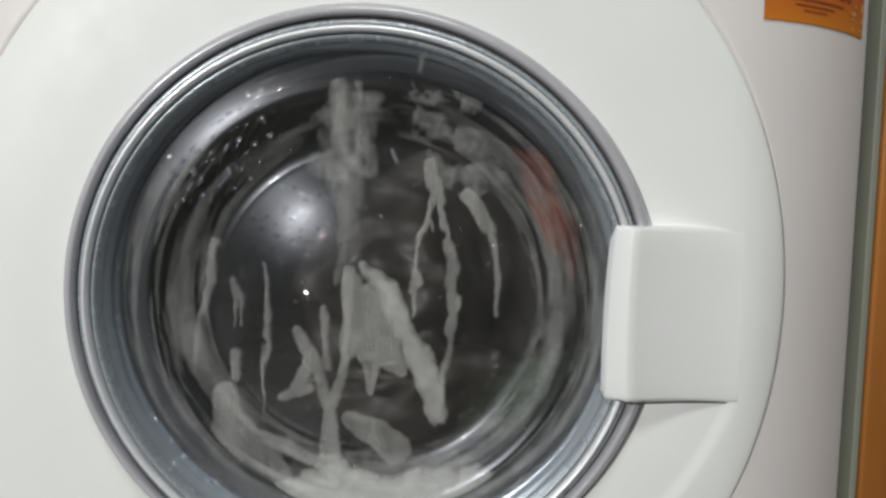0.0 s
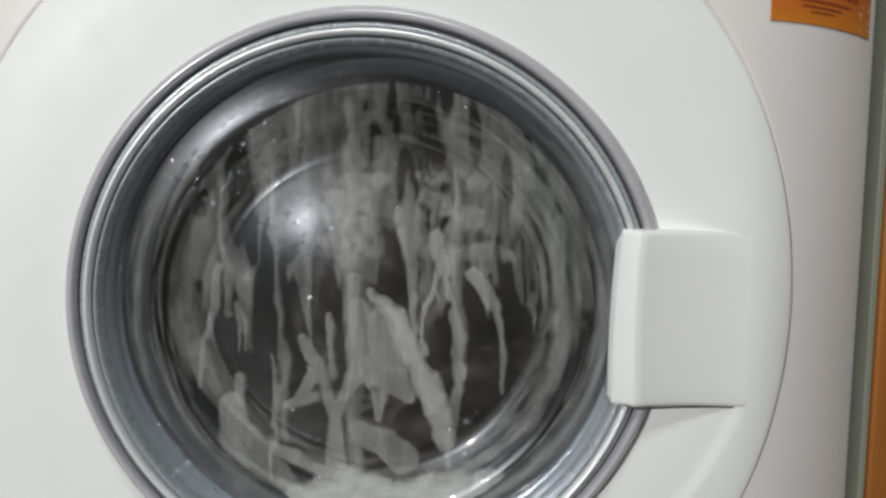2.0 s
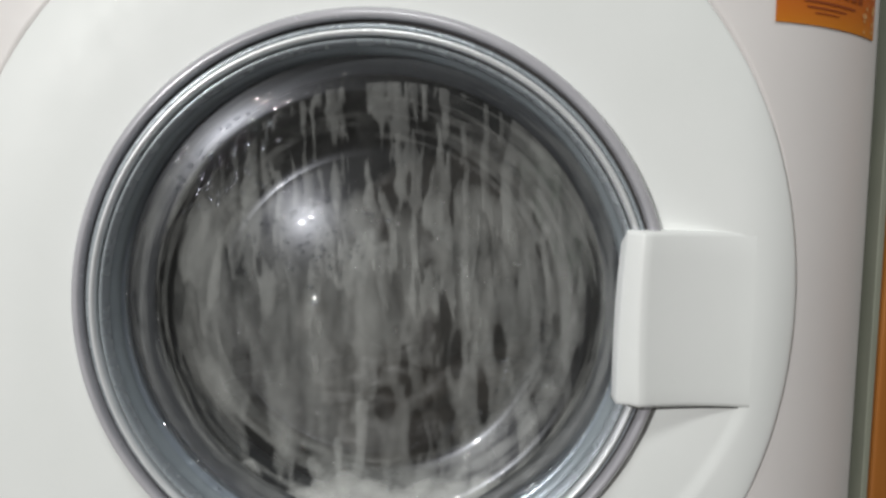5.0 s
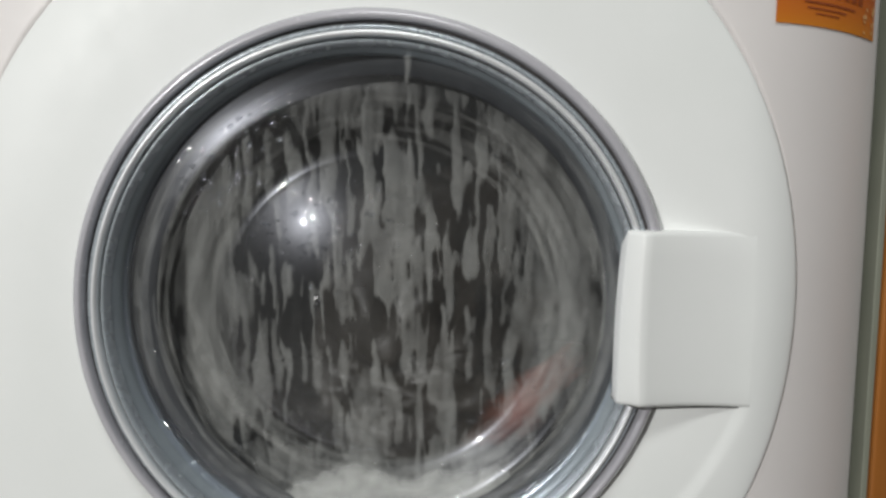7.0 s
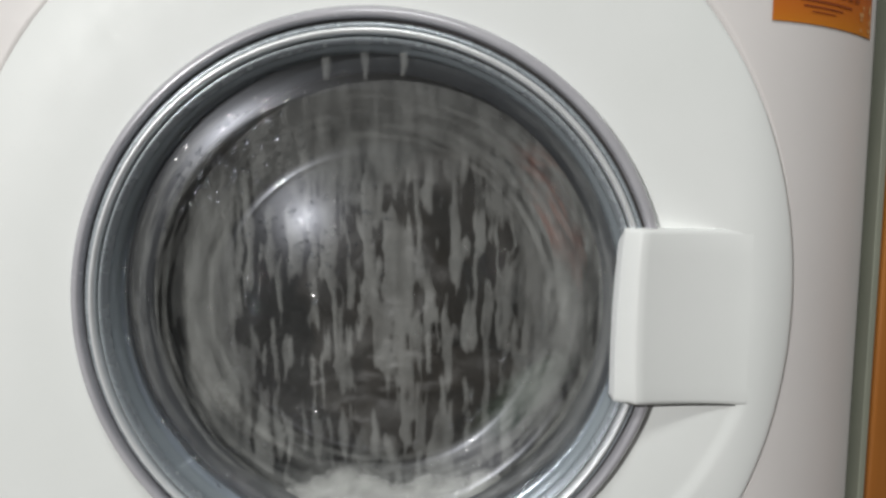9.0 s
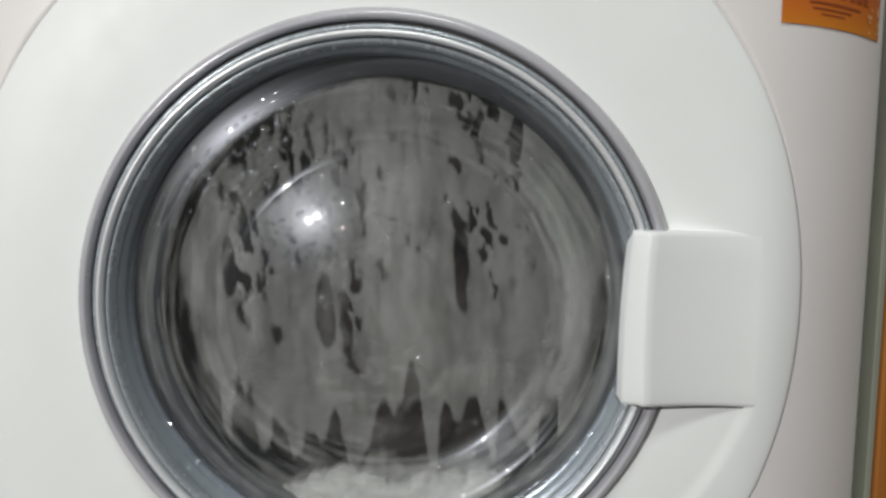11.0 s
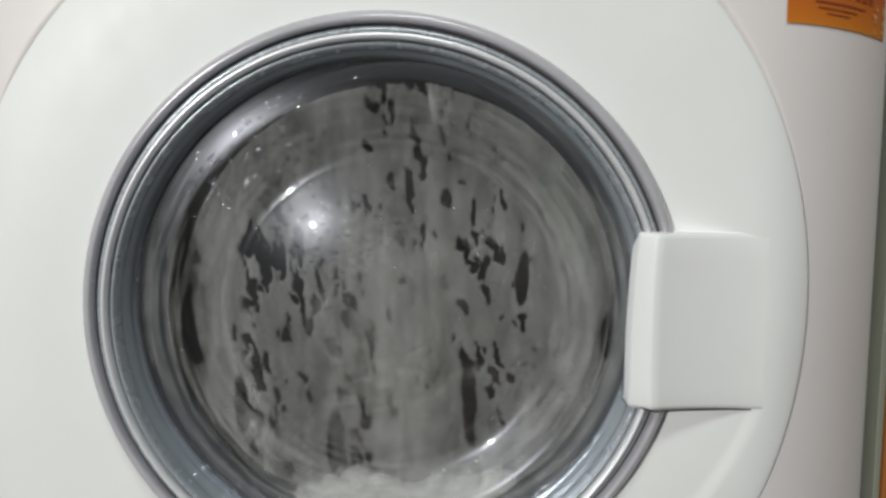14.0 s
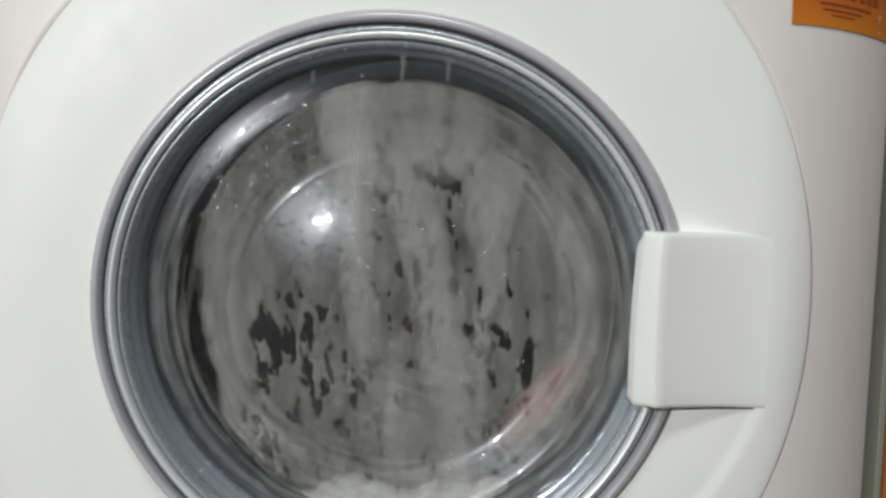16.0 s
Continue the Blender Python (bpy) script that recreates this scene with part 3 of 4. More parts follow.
right_runs = suds_piece("suds", LABEL_RUN, [(0.059, 0.059, 0.0059, 0.075, 0.038, 0.0052), (0.075, 0.038, 0.0033, 0.079, -0.023, 0.0022), (0.013, 0.088, 0.0019, 0.015, 0.08, 0.0015)], 37, SUDS_RUN)

patch_top = suds_piece("suds", "mottled patch of thin soap suds high on the glass", [(-0.022, 0.112, 0.014, -0.004, 0.118, 0.012), (-0.020, 0.10, 0.016, -0.012, 0.078, 0.010), (-0.035, 0.085, 0.008, -0.024, 0.066, 0.006)], 73, SUDS_FILM, wob=2.6, depth=-0.0015, pores=0.5, crisp=1.0)
patch_side = suds_piece("suds", "mottled patch of thin soap suds high on the glass", [(0.028, 0.108, 0.010, 0.05, 0.094, 0.012), (0.05, 0.094, 0.012, 0.078, 0.07, 0.010), (0.04, 0.082, 0.012, 0.062, 0.064, 0.010), (0.03, 0.125, 0.006, 0.066, 0.118, 0.008)], 79, SUDS_FILM, wob=2.8, depth=0.002, pores=0.28, crisp=1.3)

runs_long = suds_piece("suds", "long thin runs of soap suds reaching down the glass", [(-0.072, 0.105, 0.0022, -0.070, 0.02, 0.0042), (-0.070, 0.02, 0.0038, -0.0705, -0.076, 0.0050), (-0.022, 0.105, 0.0022, -0.0225, 0.02, 0.0058), (-0.0225, 0.02, 0.0055, -0.0225, -0.106, 0.0078), (0.018, 0.105, 0.0022, 0.017, 0.075, 0.010), (0.017, 0.075, 0.009, 0.019, 0.04, 0.0045), (0.019, 0.04, 0.0042, 0.018, -0.004, 0.0036), (0.05, 0.105, 0.0022, 0.049, 0.06, 0.006), (0.049, 0.06, 0.005, 0.0506, -0.047, 0.0032), (0.075, 0.105, 0.0022, 0.074, 0.03, 0.003), (-0.108, 0.105, 0.0022, -0.106, 0.01, 0.0032)], 83, SUDS_FILM, wob=1.4, depth=0.0005, crisp=1.3)

def film(label, seed, cover, lean, mat, depth, height=0.26, width=0.285, fringe=0.05, crisp=1.6, almonds=(), gaps=False, clusters=()):
    """A sheet of thin foam with upright runs and a fringe of drips at its foot (local z = 0)."""
    step = 0.0014
    us, vs = np.arange(-width / 2, width / 2, step), np.arange(-fringe, height, step)
    U, V = np.meshgrid(us, vs, indexing="ij")
    wob = U + 0.004 * fbm(U * 40, V * 30, seed + 70)
    f = cover + fbm(wob * 75, V * lean, seed) * 0.75 + 0.35 * fbm(wob * 150, V * 66, seed + 9, 3)
    lumps = fbm(wob * 75, V * 42, seed + 5, 3)
    f = f - 2.2 * np.clip(0.14 - np.abs(fbm(wob * 120, V * 13, seed + 51, 2)), 0, 1) * (0.6 + np.clip(U * 20, -0.3, 1))
    if gaps:       # foam parted by narrow upright gaps
        lanes = np.abs(fbm(wob * 150, V * 15, seed, 3)) * 1.5
        broad = fbm(U * 22, V * 16, seed + 15, 2)
        f = lanes - 0.21 + 0.42 * lumps + 0.24 * fbm(wob * 210, V * 85, seed + 9, 2) + cover + 0.22 * broad
        f = f - 0.15 * np.exp(-((U - 0.042) / 0.03) ** 2) - 0.10 * np.exp(-((U + 0.06) / 0.03) ** 2)
        smooth = np.clip((V + 0.03 * fbm(U * 30, V * 20, seed + 60) - 0.212) / 0.06, 0, 1)
        sides = np.clip((np.abs(U + 0.006) + 0.012 * fbm(U * 30, V * 25, seed + 61) - 0.078) / 0.03, 0, 0.85)
        smooth = np.maximum(smooth, sides)
        f = f * (1 - smooth) + smooth * (0.15 + 0.08 * lumps + 0.06 * fbm(wob * 190, V * 60, seed + 19, 2))
    if clusters:   # smooth foam in soft upright bands, broken by clusters of dark flecks
        bands = fbm(wob * 32, V * 4, seed + 14, 2)
        f = 0.26 + 0.14 * bands + 0.10 * lumps + 0.06 * fbm(wob * 200, V * 70, seed + 9, 2)
        where = np.zeros(U.shape)
        for x, z, w, h, amount in clusters:
            d = np.hypot((U - x + 0.012 * lumps) / w, (V - z + 0.02 * fbm(U * 45, V * 30, seed + 23, 2)) / h)
            where = np.maximum(where, amount * np.clip(1.5 - d, 0, 1))
        bent = wob + 0.0035 * fbm(U * 130, V * 90, seed + 33, 2)
        fleck = fbm(bent * 215 + V * 18, V * 74 + bent * 30, seed + 31, 3) + 0.25 * fbm(U * 60, V * 30, seed + 35, 2)
        f = f - where * 2.2 * np.clip(fleck - 0.21, 0, 1) - 0.05 * where
    drip = fringe * np.clip(fbm(wob * 95, 0 * V, seed + 20, 2) * 1.3 + 0.25 * fbm(wob * 30, 0 * V, seed + 33, 1), -1, 1)
    for x, z, w, h in almonds:
        f = np.minimum(f, (np.hypot((wob - x) / w, (V - z) / (h * np.where(V > z, 1.0, 0.8))) - 1) * 1.2)
    f = np.minimum(f, (V + drip) / 0.02)
    f = np.minimum(f, (height - V - 0.018 * (1 + fbm(wob * 60, V * 20, seed + 44))) / 0.03)
    f = np.minimum(f, (width / 2 - 0.012 * (1 + fbm(U * 60, V * 25, seed + 3)) - np.abs(U)) / 0.045)
    ob = mesh_part("suds_film", contour_mesh("suds_film", us, vs, f, flat_place, 0.0012, crisp), mat)
    ob.location = (SUDS_AT[0], SUDS_Y + depth, SUDS_AT[2])
    return tagged(ob, label, "soap suds", "soap suds on the glass")


ALMONDS = [(-0.005, 0.097, 0.0075, 0.0136), (0.017, 0.07, 0.006, 0.0234), (-0.065, 0.04, 0.0091, 0.0272), (-0.097, 0.064, 0.0083, 0.0415), (-0.121, 0.061, 0.0053, 0.0128), (-0.068, -0.023, 0.0075, 0.0128), (-0.012, -0.005, 0.0075, 0.0083), (0.008, 0.124, 0.0034, 0.0151), (0.046, 0.131, 0.0038, 0.0189), (0.064, 0.1, 0.0034, 0.0226), (0.085, 0.069, 0.003, 0.0189), (-0.038, 0.019, 0.0038, 0.0098), (0.034, 0.101, 0.003, 0.0226), (-0.088, 0.032, 0.0038, 0.0189), (0.076, 0.138, 0.0038, 0.0151), (-0.01, 0.047, 0.0023, 0.0053)]
film_first = film("thin grey film of soap suds running down the glass", 101, 0.42, 9, SUDS_FILM, 0.006, crisp=1.05, almonds=ALMONDS, width=0.3)
film_streaks = film("streaky grey film of soap suds with many fine runs", 211, 0.0, 24, SUDS, 0.004, crisp=2.2, height=0.42, width=0.305, gaps=True)
film_haze = film("faint haze of soap suds behind the runs", 251, 0.6, 6, SUDS_HAZE, 0.008, crisp=0.8, height=0.32, width=0.30)
# clusters of flecks: x, z, half-width, half-height, amount
FLECKS = [(-0.092, 0.165, 0.020, 0.075, 0.9), (0.062, 0.195, 0.024, 0.080, 1.0), (-0.036, 0.085, 0.012, 0.040, 1.0), (0.020, 0.285, 0.034, 0.042, 1.1), (-0.012, 0.225, 0.020, 0.050, 0.5), (-0.05, 0.175, 0.03, 0.05, 0.55), (0.035, 0.345, 0.012, 0.03, 0.9), (-0.008, 0.285, 0.013, 0.075, 1.4), (0.0, 0.13, 0.05, 0.03, 0.4), (-0.075, 0.235, 0.02, 0.03, 0.6)]
film_dense = film("dense grey film of soap suds with clusters of dark flecks", 307, 0.40, 13, SUDS_DENSE, 0.002, fringe=0.05, crisp=1.75, height=0.46, width=0.305, clusters=FLECKS, almonds=[(-0.112, 0.116, 0.004, 0.022), (-0.046, 0.084, 0.0058, 0.028), (-0.034, 0.07, 0.003, 0.02), (0.045, 0.112, 0.0048, 0.034), (0.083, 0.20, 0.004, 0.02)])

band = suds_piece("suds", "broad smooth white band of soap suds on the glass", [(-0.012, 0.09, 0.022, -0.008, 0.06, 0.026), (-0.008, 0.06, 0.026, 0.0, -0.03, 0.022), (0.0, -0.03, 0.022, 0.012, -0.14, 0.016), (-0.045, 0.06, 0.012, -0.04, -0.10, 0.01)], 41, SUDS, wob=2.6, depth=-0.002, crisp=0.55)
blob = suds_piece("suds", "broad white lump of soap suds trailing down the glass", [(0.015, 0.12, 0.016, 0.04, 0.105, 0.022), (0.04, 0.105, 0.024, 0.06, 0.075, 0.022), (0.06, 0.075, 0.020, 0.08, 0.066, 0.012), (0.038, 0.10, 0.016, 0.032, 0.03, 0.008), (0.032, 0.03, 0.008, 0.034, -0.01, 0.005)], 43, SUDS_THICK, wob=2.4, depth=-0.003, crisp=0.7)
streams = suds_piece("suds", "broad soft white stream of soap suds down the glass", [(-0.03, 0.135, 0.03, 0.03, 0.13, 0.034), (-0.002, 0.105, 0.020, 0.012, 0.06, 0.016), (0.012, 0.06, 0.016, 0.026, 0.01, 0.016), (0.026, 0.01, 0.016, 0.032, -0.06, 0.018), (0.032, -0.06, 0.018, 0.034, -0.15, 0.022), (0.06, 0.10, 0.02, 0.055, 0.02, 0.008), (0.055, 0.02, 0.008, 0.045, -0.08, 0.008)], 47, SUDS_SOFT, wob=2.0, depth=-0.004, crisp=0.8)
stream_narrow = suds_piece("suds", "narrow soft white stream of soap suds down the glass", [(-0.034, 0.19, 0.022, -0.032, 0.13, 0.016), (-0.032, 0.13, 0.016, -0.029, 0.04, 0.013), (-0.029, 0.04, 0.013, -0.027, 0.005, 0.007)], 53, SUDS_SOFT, wob=2.0, depth=-0.0035, crisp=0.8)


def smear(label, seed, cover, mat, lift):
    """Foam drawn out in arcs along the bowl's wall, its reflection built in."""
    prof = [p for p in spline(GLASS_PROFILE, 6) if 0.0940 < p[0] < 0.1405]
    us = np.linspace(0, 2 * math.pi, 420)
    vs = np.linspace(0, 1, 60)
    U, V = np.meshgrid(us, vs, indexing="ij")
    f = cover + fbm(U * 1.8, V * 13, seed) * 0.9 + 0.3 * fbm(U * 9, V * 26, seed + 8, 2)
    f = f - 0.9 * np.clip(1 - (np.minimum(U, 2 * math.pi - U) - 0.3) / 0.6, 0, 1) * (1 - 0.7 * V)
    f = np.minimum(f, np.minimum(V * 3, (1 - V) * 6))
    f = np.minimum(f, np.minimum(U, 2 * math.pi - U) * 3)

    def place(u, v, h):
        k = v * (len(prof) - 1)
        i = min(int(k), len(prof) - 2)
        p = prof[i].lerp(prof[i + 1], k - i)
        return ((p[0] + lift) * math.sin(u), p[1] + lift, (p[0] + lift) * math.cos(u))

    ob = mesh_part("suds_smear", contour_mesh("suds_smear", us, vs, f, place, 0.0, 1.2), mat)
    ob.location = (0, 0, Z0)
    return tagged(ob, label, "soap suds", "soap suds on the glass")


smear_thin = smear("thin grey suds smeared and reflected in arcs round the glass bowl", 401, 0.10, SUDS_SMEAR, 0.0012)
smear_wide = smear("pale suds smeared and reflected in arcs round the glass bowl", 433, 0.10, SUDS_SMEAR, 0.0028)


foam_heap = suds_piece("suds_heap", "bank of soft white soap suds at the foot of the glass", [(-0.07, -0.158, 0.022, -0.03, -0.152, 0.026), (-0.03, -0.152, 0.026, 0.015, -0.156, 0.027), (0.015, -0.156, 0.027, 0.055, -0.153, 0.026), (0.055, -0.153, 0.026, 0.09, -0.165, 0.02), (-0.09, -0.175, 0.03, 0.10, -0.178, 0.03)], 61, SUDS_BANK, wob=2.4, depth=-0.005, relief=0.004, crisp=0.75)
foam_heap_back = suds_piece("suds_heap", "bank of soft white soap suds at the foot of the glass", [(-0.06, -0.165, 0.03, -0.01, -0.145, 0.024), (-0.01, -0.145, 0.024, 0.04, -0.158, 0.03), (0.04, -0.158, 0.03, 0.09, -0.17, 0.024)], 67, SUDS_DENSE, wob=2.4, depth=0.012, relief=0.004, crisp=0.6)


def water_drops():
    """Beads of water clinging to the glass, placed to make its glints: low clear domes, drawn out along the bowl."""
    rng = random.Random(77)
    bowl = spline(GLASS_PROFILE, 6)

    def glass_y(r):
        for p, q in zip(bowl, bowl[1:]):
            if q[0] <= r <= p[0]:
                return q[1] + (p[1] - q[1]) * (r - q[0]) / max(p[0] - q[0], 1e-6)
        return 0.0

    bm = bmesh.new()

    def bead(x, z, long, wide, turn):
        y = glass_y(math.hypot(x, z)) - 0.0002
        m = Matrix.Translation((x, y, z)) @ Matrix.Rotation(turn, 4, "Y") @ Matrix.Diagonal((long, min(long, wide) * 0.55, wide, 1))
        bmesh.ops.create_icosphere(bm, subdivisions=2, radius=1.0, matrix=m)

    for k in range(80):     # round the lamp's reflection, added for its sparkle
        a, r = rng.uniform(0, 6.28), abs(rng.gauss(0.024, 0.011))
        w = rng.uniform(0.0004, 0.0011)
        bead(-0.036 + r * 1.1 * math.cos(a), 0.052 + r * math.sin(a), w * rng.uniform(1, 2.6), w, rng.uniform(-0.6, 0.9))
    for k in range(60):     # on the bowl's upper wall
        a, r = math.radians(rng.gauss(132, 11)), rng.uniform(0.108, 0.132)
        w = rng.uniform(0.0005, 0.0013)
        bead(r * math.cos(a), r * math.sin(a), w * rng.uniform(1, 2.2), w, -a + 1.57)
    # long thin beads added where glints streak the bowl
    for x, z, turn, n in ((-0.080, -0.083, 0.6, 4), (0.052, -0.068, -0.75, 7), (0.076, -0.042, -0.95, 5), (0.104, -0.02, -1.2, 4), (-0.118, -0.066, 0.95, 3), (0.008, 0.05, 0.2, 4), (0.07, 0.078, 0.7, 3)):
        for k in range(n):
            w = rng.uniform(0.0004, 0.0008)
            bead(x + rng.gauss(0, 0.005), z + rng.gauss(0, 0.005), w * rng.uniform(3, 6), w, turn + rng.gauss(0, 0.12))
    ob = part("water_drops", bm, WATER)
    ob.location = (-0.0032, 0, Z0 - 0.002)
    return tagged(ob, "clear beads of water clinging to the glass, placed for their glints", "water drops", kind="stuff")


water_drops()

DRIPS = [(0.031, 0.0), (-0.056, 1.5), (-0.021, 1.5), (-0.036, 3.4), (0.006, 3.6), (0.051, 3.5), (0.017, 6.8), (-0.031, 8.9), (-0.008, 9.0), (0.015, 9.0), (-0.01, 12.0), (0.048, 12.6), (0.041, 14.4), (-0.052, 15.8), (0.003, 16.0), (0.032, 15.9)]
drips = []
for n, (x, t) in enumerate(DRIPS):
    w = 0.0028 + 0.0012 * (n * 7 % 5) / 4
    ob = suds_piece("suds_drip", "short drip of soap suds hanging from the top of the porthole", [(x, 0.012, w, x + 0.001, -0.004, w * 0.8), (x + 0.001, -0.004, w * 0.8, x, -0.012, w * 0.6)], 500 + n, SUDS, wob=0.5, depth=-0.018)
    drips.append((ob, t))

# ---- neighbouring cupboard ----
def cupboard():
    top = tagged(new("cupboard"), "orange-brown wooden cupboard standing beside the machine", "cupboard")
    bm = bmesh.new()
    box(bm, 0.3110, 0.3152, 0.0465, 0.56, 0.10, 0.86, 0.001)
    part("side_edge", bm, GREEN_EDGE, top, "grey-green edge of the cupboard side", smooth=False)
    bm = bmesh.new()
    box(bm, 0.3159, 0.70, 0.044, 0.062, 0.11, 0.84, 0.002)
    part("door", bm, WOOD, top, smooth=False)
    bm = bmesh.new()
    box(bm, 0.3156, 0.70, 0.064, 0.56, 0.10, 0.855)
    part("carcass", bm, WOOD, top, smooth=False)
    bm = bmesh.new()
    box(bm, 0.318, 0.70, 0.08, 0.55, 0.0, 0.10)
    part("plinth", bm, SEAM, top, smooth=False)
    return top


cupboard()


# ---- room: unseen, added to close the scene ----
def slab(name, label, mat, *b):
    ob = part(name, box(bmesh.new(), *b), mat, smooth=False)
    return tagged(ob, label, name.split("_")[0], kind="structure")


slab("floor", "plain dark brown floor, out of view", DARK_FLOOR, -3.0, 1.7, -3.2, 0.62, -0.06, 0.0)
slab("ceiling", "plain grey ceiling, out of view", WALL_PAINT, -3.0, 1.7, -3.2, 0.62, 2.45, 2.5)
slab("wall_north", "plain painted wall behind the machine", WALL_PAINT, -3.0, 1.7, 0.62, 0.70, 0.0, 2.45)
slab("wall_south", "plain painted wall", WALL_PAINT, -3.0, 1.7, -3.28, -3.2, 0.0, 2.45)
slab("wall_west", "plain painted wall", WALL_PAINT, -3.08, -3.0, -3.28, 0.70, 0.0, 2.45)
slab("wall_east", "plain painted wall", WALL_PAINT, 1.7, 1.78, -3.28, 0.70, 0.0, 2.45)


def unseen_lamp():
    """An unseen lamp on an added stand, its head turned to the machine."""
    top = tagged(new("unseen_lamp"), "unseen lamp with a small white head, its stand added to carry it", "lamp")
    bm = bmesh.new()
    bmesh.ops.create_cone(bm, segments=32, radius1=0.14, radius2=0.13, depth=0.025, cap_ends=True)
    part("base", bm, SEAM, top).location = (0, 0, 0.0125)
    bm = bmesh.new()
    bmesh.ops.create_cone(bm, segments=16, radius1=0.011, radius2=0.011, depth=LAMP[2] - 0.12, cap_ends=True)
    part("pole", bm, SEAM, top).location = (0, 0, 0.025 + (LAMP[2] - 0.12) / 2)
    bm = bmesh.new()
    bmesh.ops.create_cone(bm, segments=40, radius1=0.115, radius2=0.05, depth=0.12, cap_ends=True, matrix=Matrix.Translation((0, 0, 0.075)))
    head = part("head", bm, WHITE_PLASTIC, top)
    aim = look((0, 0, 0), (0 - LAMP[0], 0 - LAMP[1], 0.46 - LAMP[2]))
    head.matrix_basis = Matrix.Translation((0, 0, LAMP[2])) @ aim
    top.location = (LAMP[0], LAMP[1], 0)
    return top


unseen_lamp()


# ---- what moves ----
def slide(ob, rows):
    """Key a piece that keeps its depth and slides on the glass: rows of (t, dx, dz)."""
    base = ob.location.copy()
    walk(ob, [(t, pose(base.x + dx * SHEET, base.y, base.z + dz * SHEET)) for t, dx, dz in rows])


def motions():
    # the drum spins once in 0.3 s
    turn = [(round(k * 0.05, 2), 60.0 * k) for k in range(321)]
    walk(washer_drum, [(t, pose(0, 0, Z0, 0, a, 0)) for t, a in turn])
    # carried round with the drum: against the glass on one side, back behind the dark wash on the other
    lap_rows = [(0.0, 22, 0.126, 0.086), (0.05, -10, 0.129, 0.084), (0.10, -42, 0.130, 0.090), (0.15, -112, 0.110, 0.15), (0.20, -190, 0.105, 0.19), (0.25, -262, 0.110, 0.15)]
    for ob, late in ((orange_wash, 0.0), (green_wash, 0.2)):
        rows = []
        for lap in range(-1, 55):
            for phase, a, r, y in lap_rows:
                rows.append((round(lap * 0.3 + phase + late, 3), a - 360 * lap, r, y))
        keep = [q for q in rows if -0.001 <= q[0] <= 16.001]
        walk(ob, [(t, pose(r * math.cos(radians(a)), y, Z0 + r * math.sin(radians(a)), 0, -a, 0)) for t, a, r, y in keep])
    walk(dark_wash, [(t, pose(0.012 * math.cos(radians(a)), 0.20, Z0 - 0.02 - 0.01 * math.sin(radians(a)), 0, a, 0)) for t, a in turn])
    walk(dark_wash_low, [(t, pose(0.015 * math.sin(radians(a)), 0.17, Z0 - 0.11 + 0.008 * math.cos(radians(a)), 0, 8 * math.sin(radians(a)), 0)) for t, a in turn])
    for ob in (arch, arch_film):
        slide(ob, [(0, 0, 0), (1.5, 0.002, -0.008), (2.5, 0.002, -0.035), (3.2, 0.003, -0.09), (4.2, 0.003, -0.15), (6.3, 0, -0.17), (16, 0, -0.175)])
    slide(fork, [(0, 0, 0), (2, 0.001, -0.002), (3, 0.001, -0.012), (4.2, 0, -0.04), (6.3, 0, -0.15), (16, 0, -0.155)])
    slide(tall, [(0, 0, 0), (1.0, 0.001, -0.010), (2.0, 0, -0.045), (3, 0, -0.20), (4.2, 0, -0.27), (6.3, 0, -0.30), (16, 0, -0.31)])
    slide(left_runs, [(0, 0, 0), (1.5, 0, -0.004), (3, 0.0, -0.06), (4.2, 0.01, -0.14), (6.3, 0.02, -0.20), (16, 0.02, -0.21)])
    slide(thin, [(0, 0, 0), (1.0, 0, -0.008), (2.0, 0, -0.06), (3, 0, -0.16), (4.2, 0, -0.20), (6.3, 0, -0.30), (16, 0, -0.31)])
    slide(low, [(0, 0, 0), (2, 0.002, -0.003), (4.2, 0.004, -0.02), (6.3, 0.01, -0.10), (16, 0.01, -0.12)])
    slide(column, [(0, 0, 0), (1.5, 0.002, -0.015), (3, 0.003, -0.04), (4.2, 0.003, -0.06), (6.3, 0, -0.16), (9.2, 0, -0.23), (16, 0, -0.26)])
    slide(right_runs, [(0, 0, 0), (1.0, 0, -0.008), (2.0, 0, -0.05), (3, 0, -0.20), (4.2, 0, -0.27), (6.3, 0, -0.30), (16, 0, -0.31)])
    slide(patch_top, [(0, 0, 0), (1.0, 0, -0.012), (2.0, 0, -0.05), (3, 0, -0.18), (4.2, 0, -0.28), (6.3, 0, -0.31), (16, 0, -0.32)])
    slide(patch_side, [(0, 0, 0), (1.0, 0, -0.008), (2.0, 0, -0.05), (3, 0, -0.18), (4.2, 0, -0.28), (6.3, 0, -0.31), (16, 0, -0.32)])
    slide(runs_long, [(0, 0, 0.21), (0.8, 0, 0.13), (1.5, 0, 0), (2.5, 0, -0.035), (3.5, 0, -0.07), (4.2, 0, -0.10), (6.3, 0, -0.40), (16, 0, -0.42)])
    slide(film_first, [(0, 0, 0.17), (0.8, 0, 0.13), (1.5, 0, 0.05), (2.5, 0, -0.04), (3.5, 0, -0.085), (4.2, 0, -0.10), (6.3, 0, -0.33), (9.2, 0, -0.38), (16, 0, -0.40)])
    slide(film_streaks, [(0, 0, 0.25), (2.0, 0, 0.24), (3.5, 0, 0.14), (4.2, 0, 0.08), (6.3, 0, -0.105), (7.0, 0, -0.122), (8.0, 0, -0.15), (9.2, 0, -0.19), (11.3, 0, -0.56), (16, 0, -0.58)])
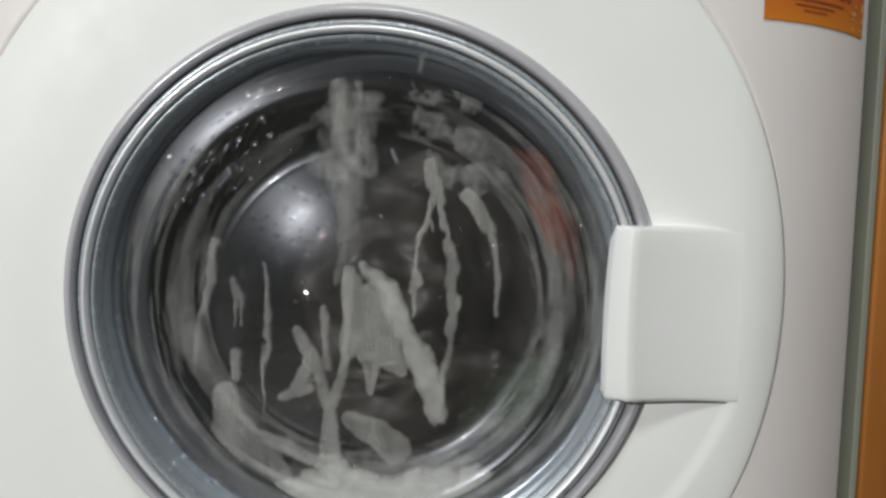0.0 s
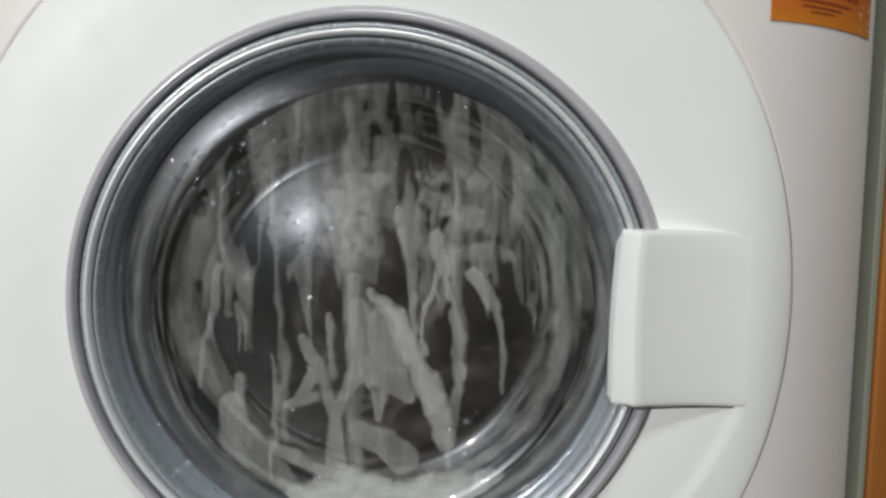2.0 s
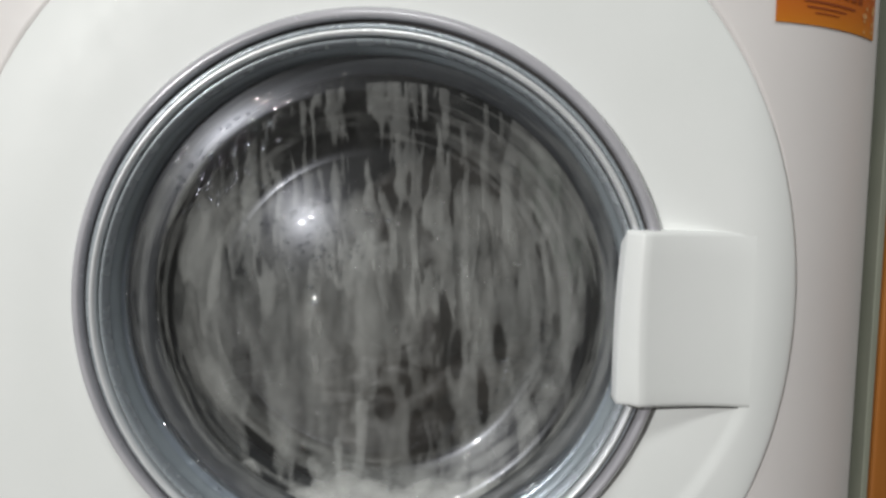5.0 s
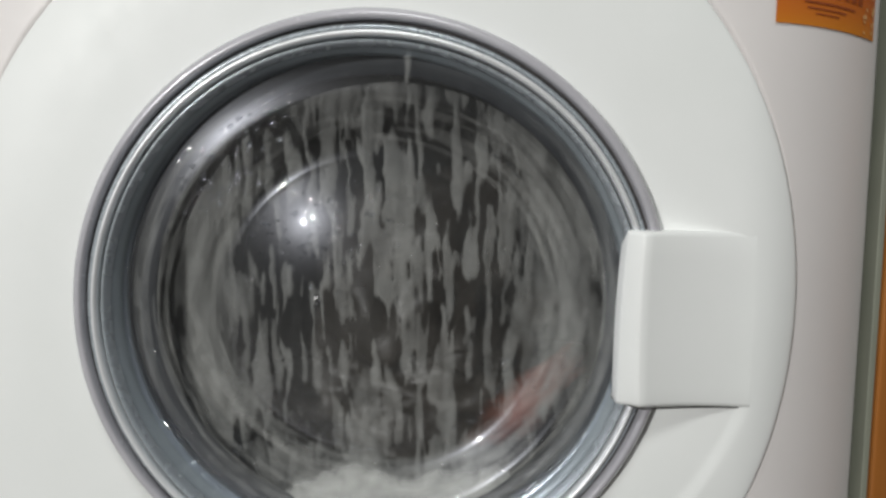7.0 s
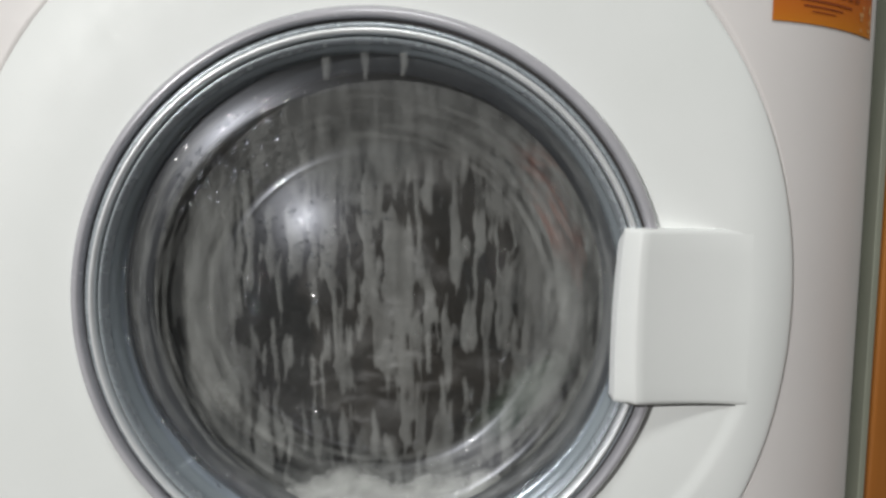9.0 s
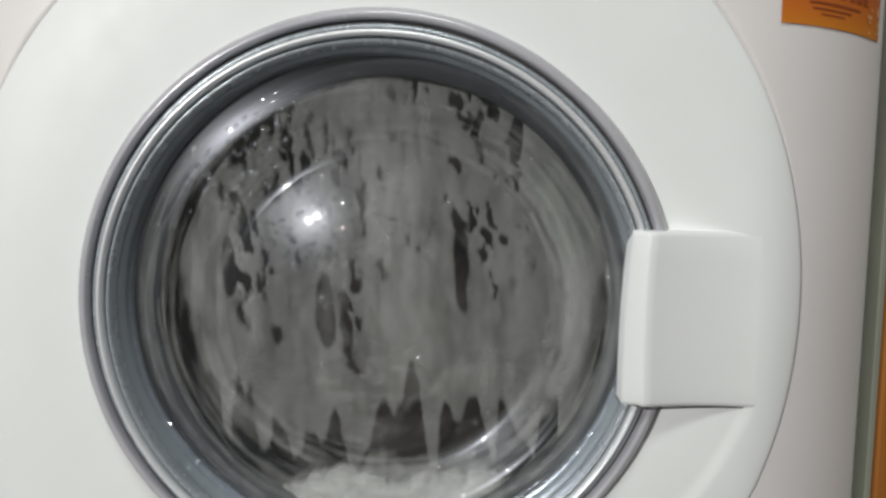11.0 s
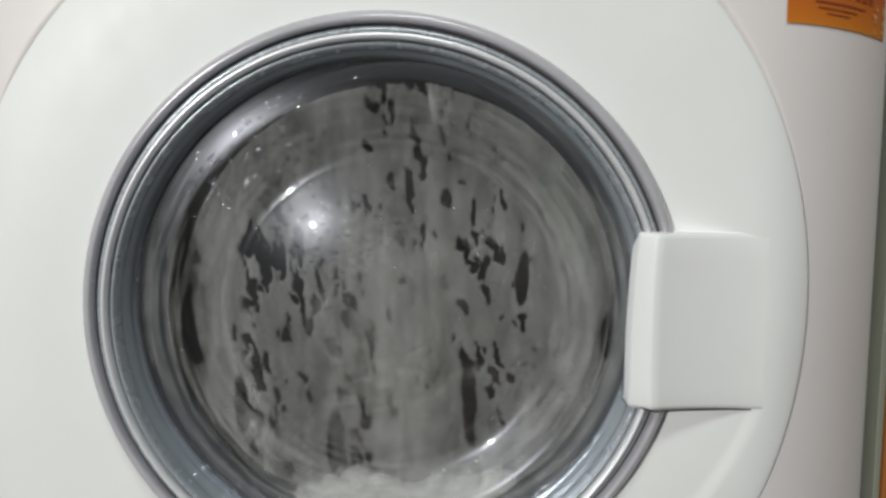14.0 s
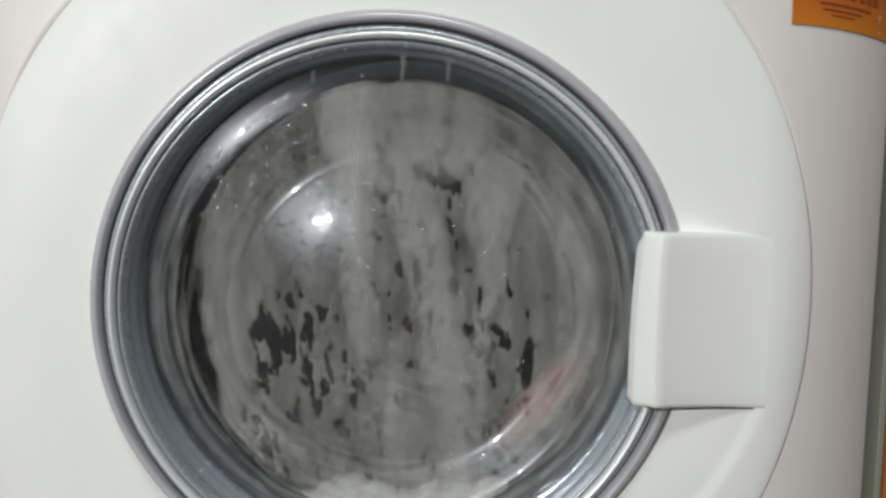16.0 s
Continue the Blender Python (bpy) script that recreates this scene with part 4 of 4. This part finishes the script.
    slide(film_haze, [(0, 0, 0.22), (2.5, 0, 0.2), (4.2, 0, 0.0), (6.3, 0, -0.12), (9.2, 0, -0.16), (11.3, 0, -0.46), (16, 0, -0.48)])
    slide(film_dense, [(0, 0, 0.26), (8.0, 0, 0.25), (9.2, 0, 0.20), (11.3, 0, -0.13), (12.5, 0, -0.155), (14, 0, -0.195), (15.5, 0, -0.24), (16, 0, -0.255)])
    slide(band, [(0, 0, 0.36), (8.5, 0, 0.36), (9.2, 0, 0.32), (11.3, 0.0, 0.04), (12.5, 0.002, 0.0), (14, 0, -0.06), (16, 0, -0.16)])
    slide(blob, [(0, 0, 0.24), (13.4, 0, 0.24), (14.0, -0.004, 0.12), (14.5, 0, 0), (15.0, 0.004, -0.06), (15.5, 0.004, -0.24), (16, 0.004, -0.36)])
    slide(streams, [(0, 0, 0.36), (14.0, 0, 0.36), (15.0, 0, 0.06), (15.5, 0, 0), (16, 0, -0.025)])
    slide(stream_narrow, [(0, 0, 0.36), (15.0, 0, 0.30), (15.5, 0, 0.08), (16, 0, -0.05)])
    walk(smear_thin, [(t, pose(0, 0, Z0, 0, 10 - 2.0 * t, 0)) for t in range(17)])
    walk(smear_wide, [(t, pose(0, 0, Z0, 0, -14 + 1.6 * t + 5 * math.sin(1.1 * t), 0)) for t in range(17)])
    slide(foam_heap, [(0.5 * k, 0.006 * math.sin(1.9 * k), 0.004 * math.sin(2.3 * k)) for k in range(33)])
    slide(foam_heap_back, [(0.5 * k, -0.007 * math.sin(1.3 * k), 0.007 * math.sin(0.9 * k + 1) - 0.004) for k in range(33)])
    # drips gather under the rim, then fall behind the film
    for ob, t in drips:
        fall = [(-1.2, 0.20, 0), (-0.6, 0.165, 0), (-0.2, 0.150, 0), (0.0, 0.147, 0), (0.3, 0.142, 0.001), (0.45, 0.12, 0.022), (0.6, 0.08, 0.030), (0.95, -0.17, 0.030)]
        rows = [(t + dt, dz, dy) for dt, dz, dy in fall if 0 <= t + dt <= 16.0]
        if rows[0][0] > 0:
            rows.insert(0, (0.0, 0.20, 0))
        if rows[-1][0] < 15.99:
            rows.append((16.0, *rows[-1][1:]))
        base = ob.location.copy()
        walk(ob, [(q, pose(base.x, base.y + dy, base.z + dz * SHEET)) for q, dz, dy in rows])


motions()
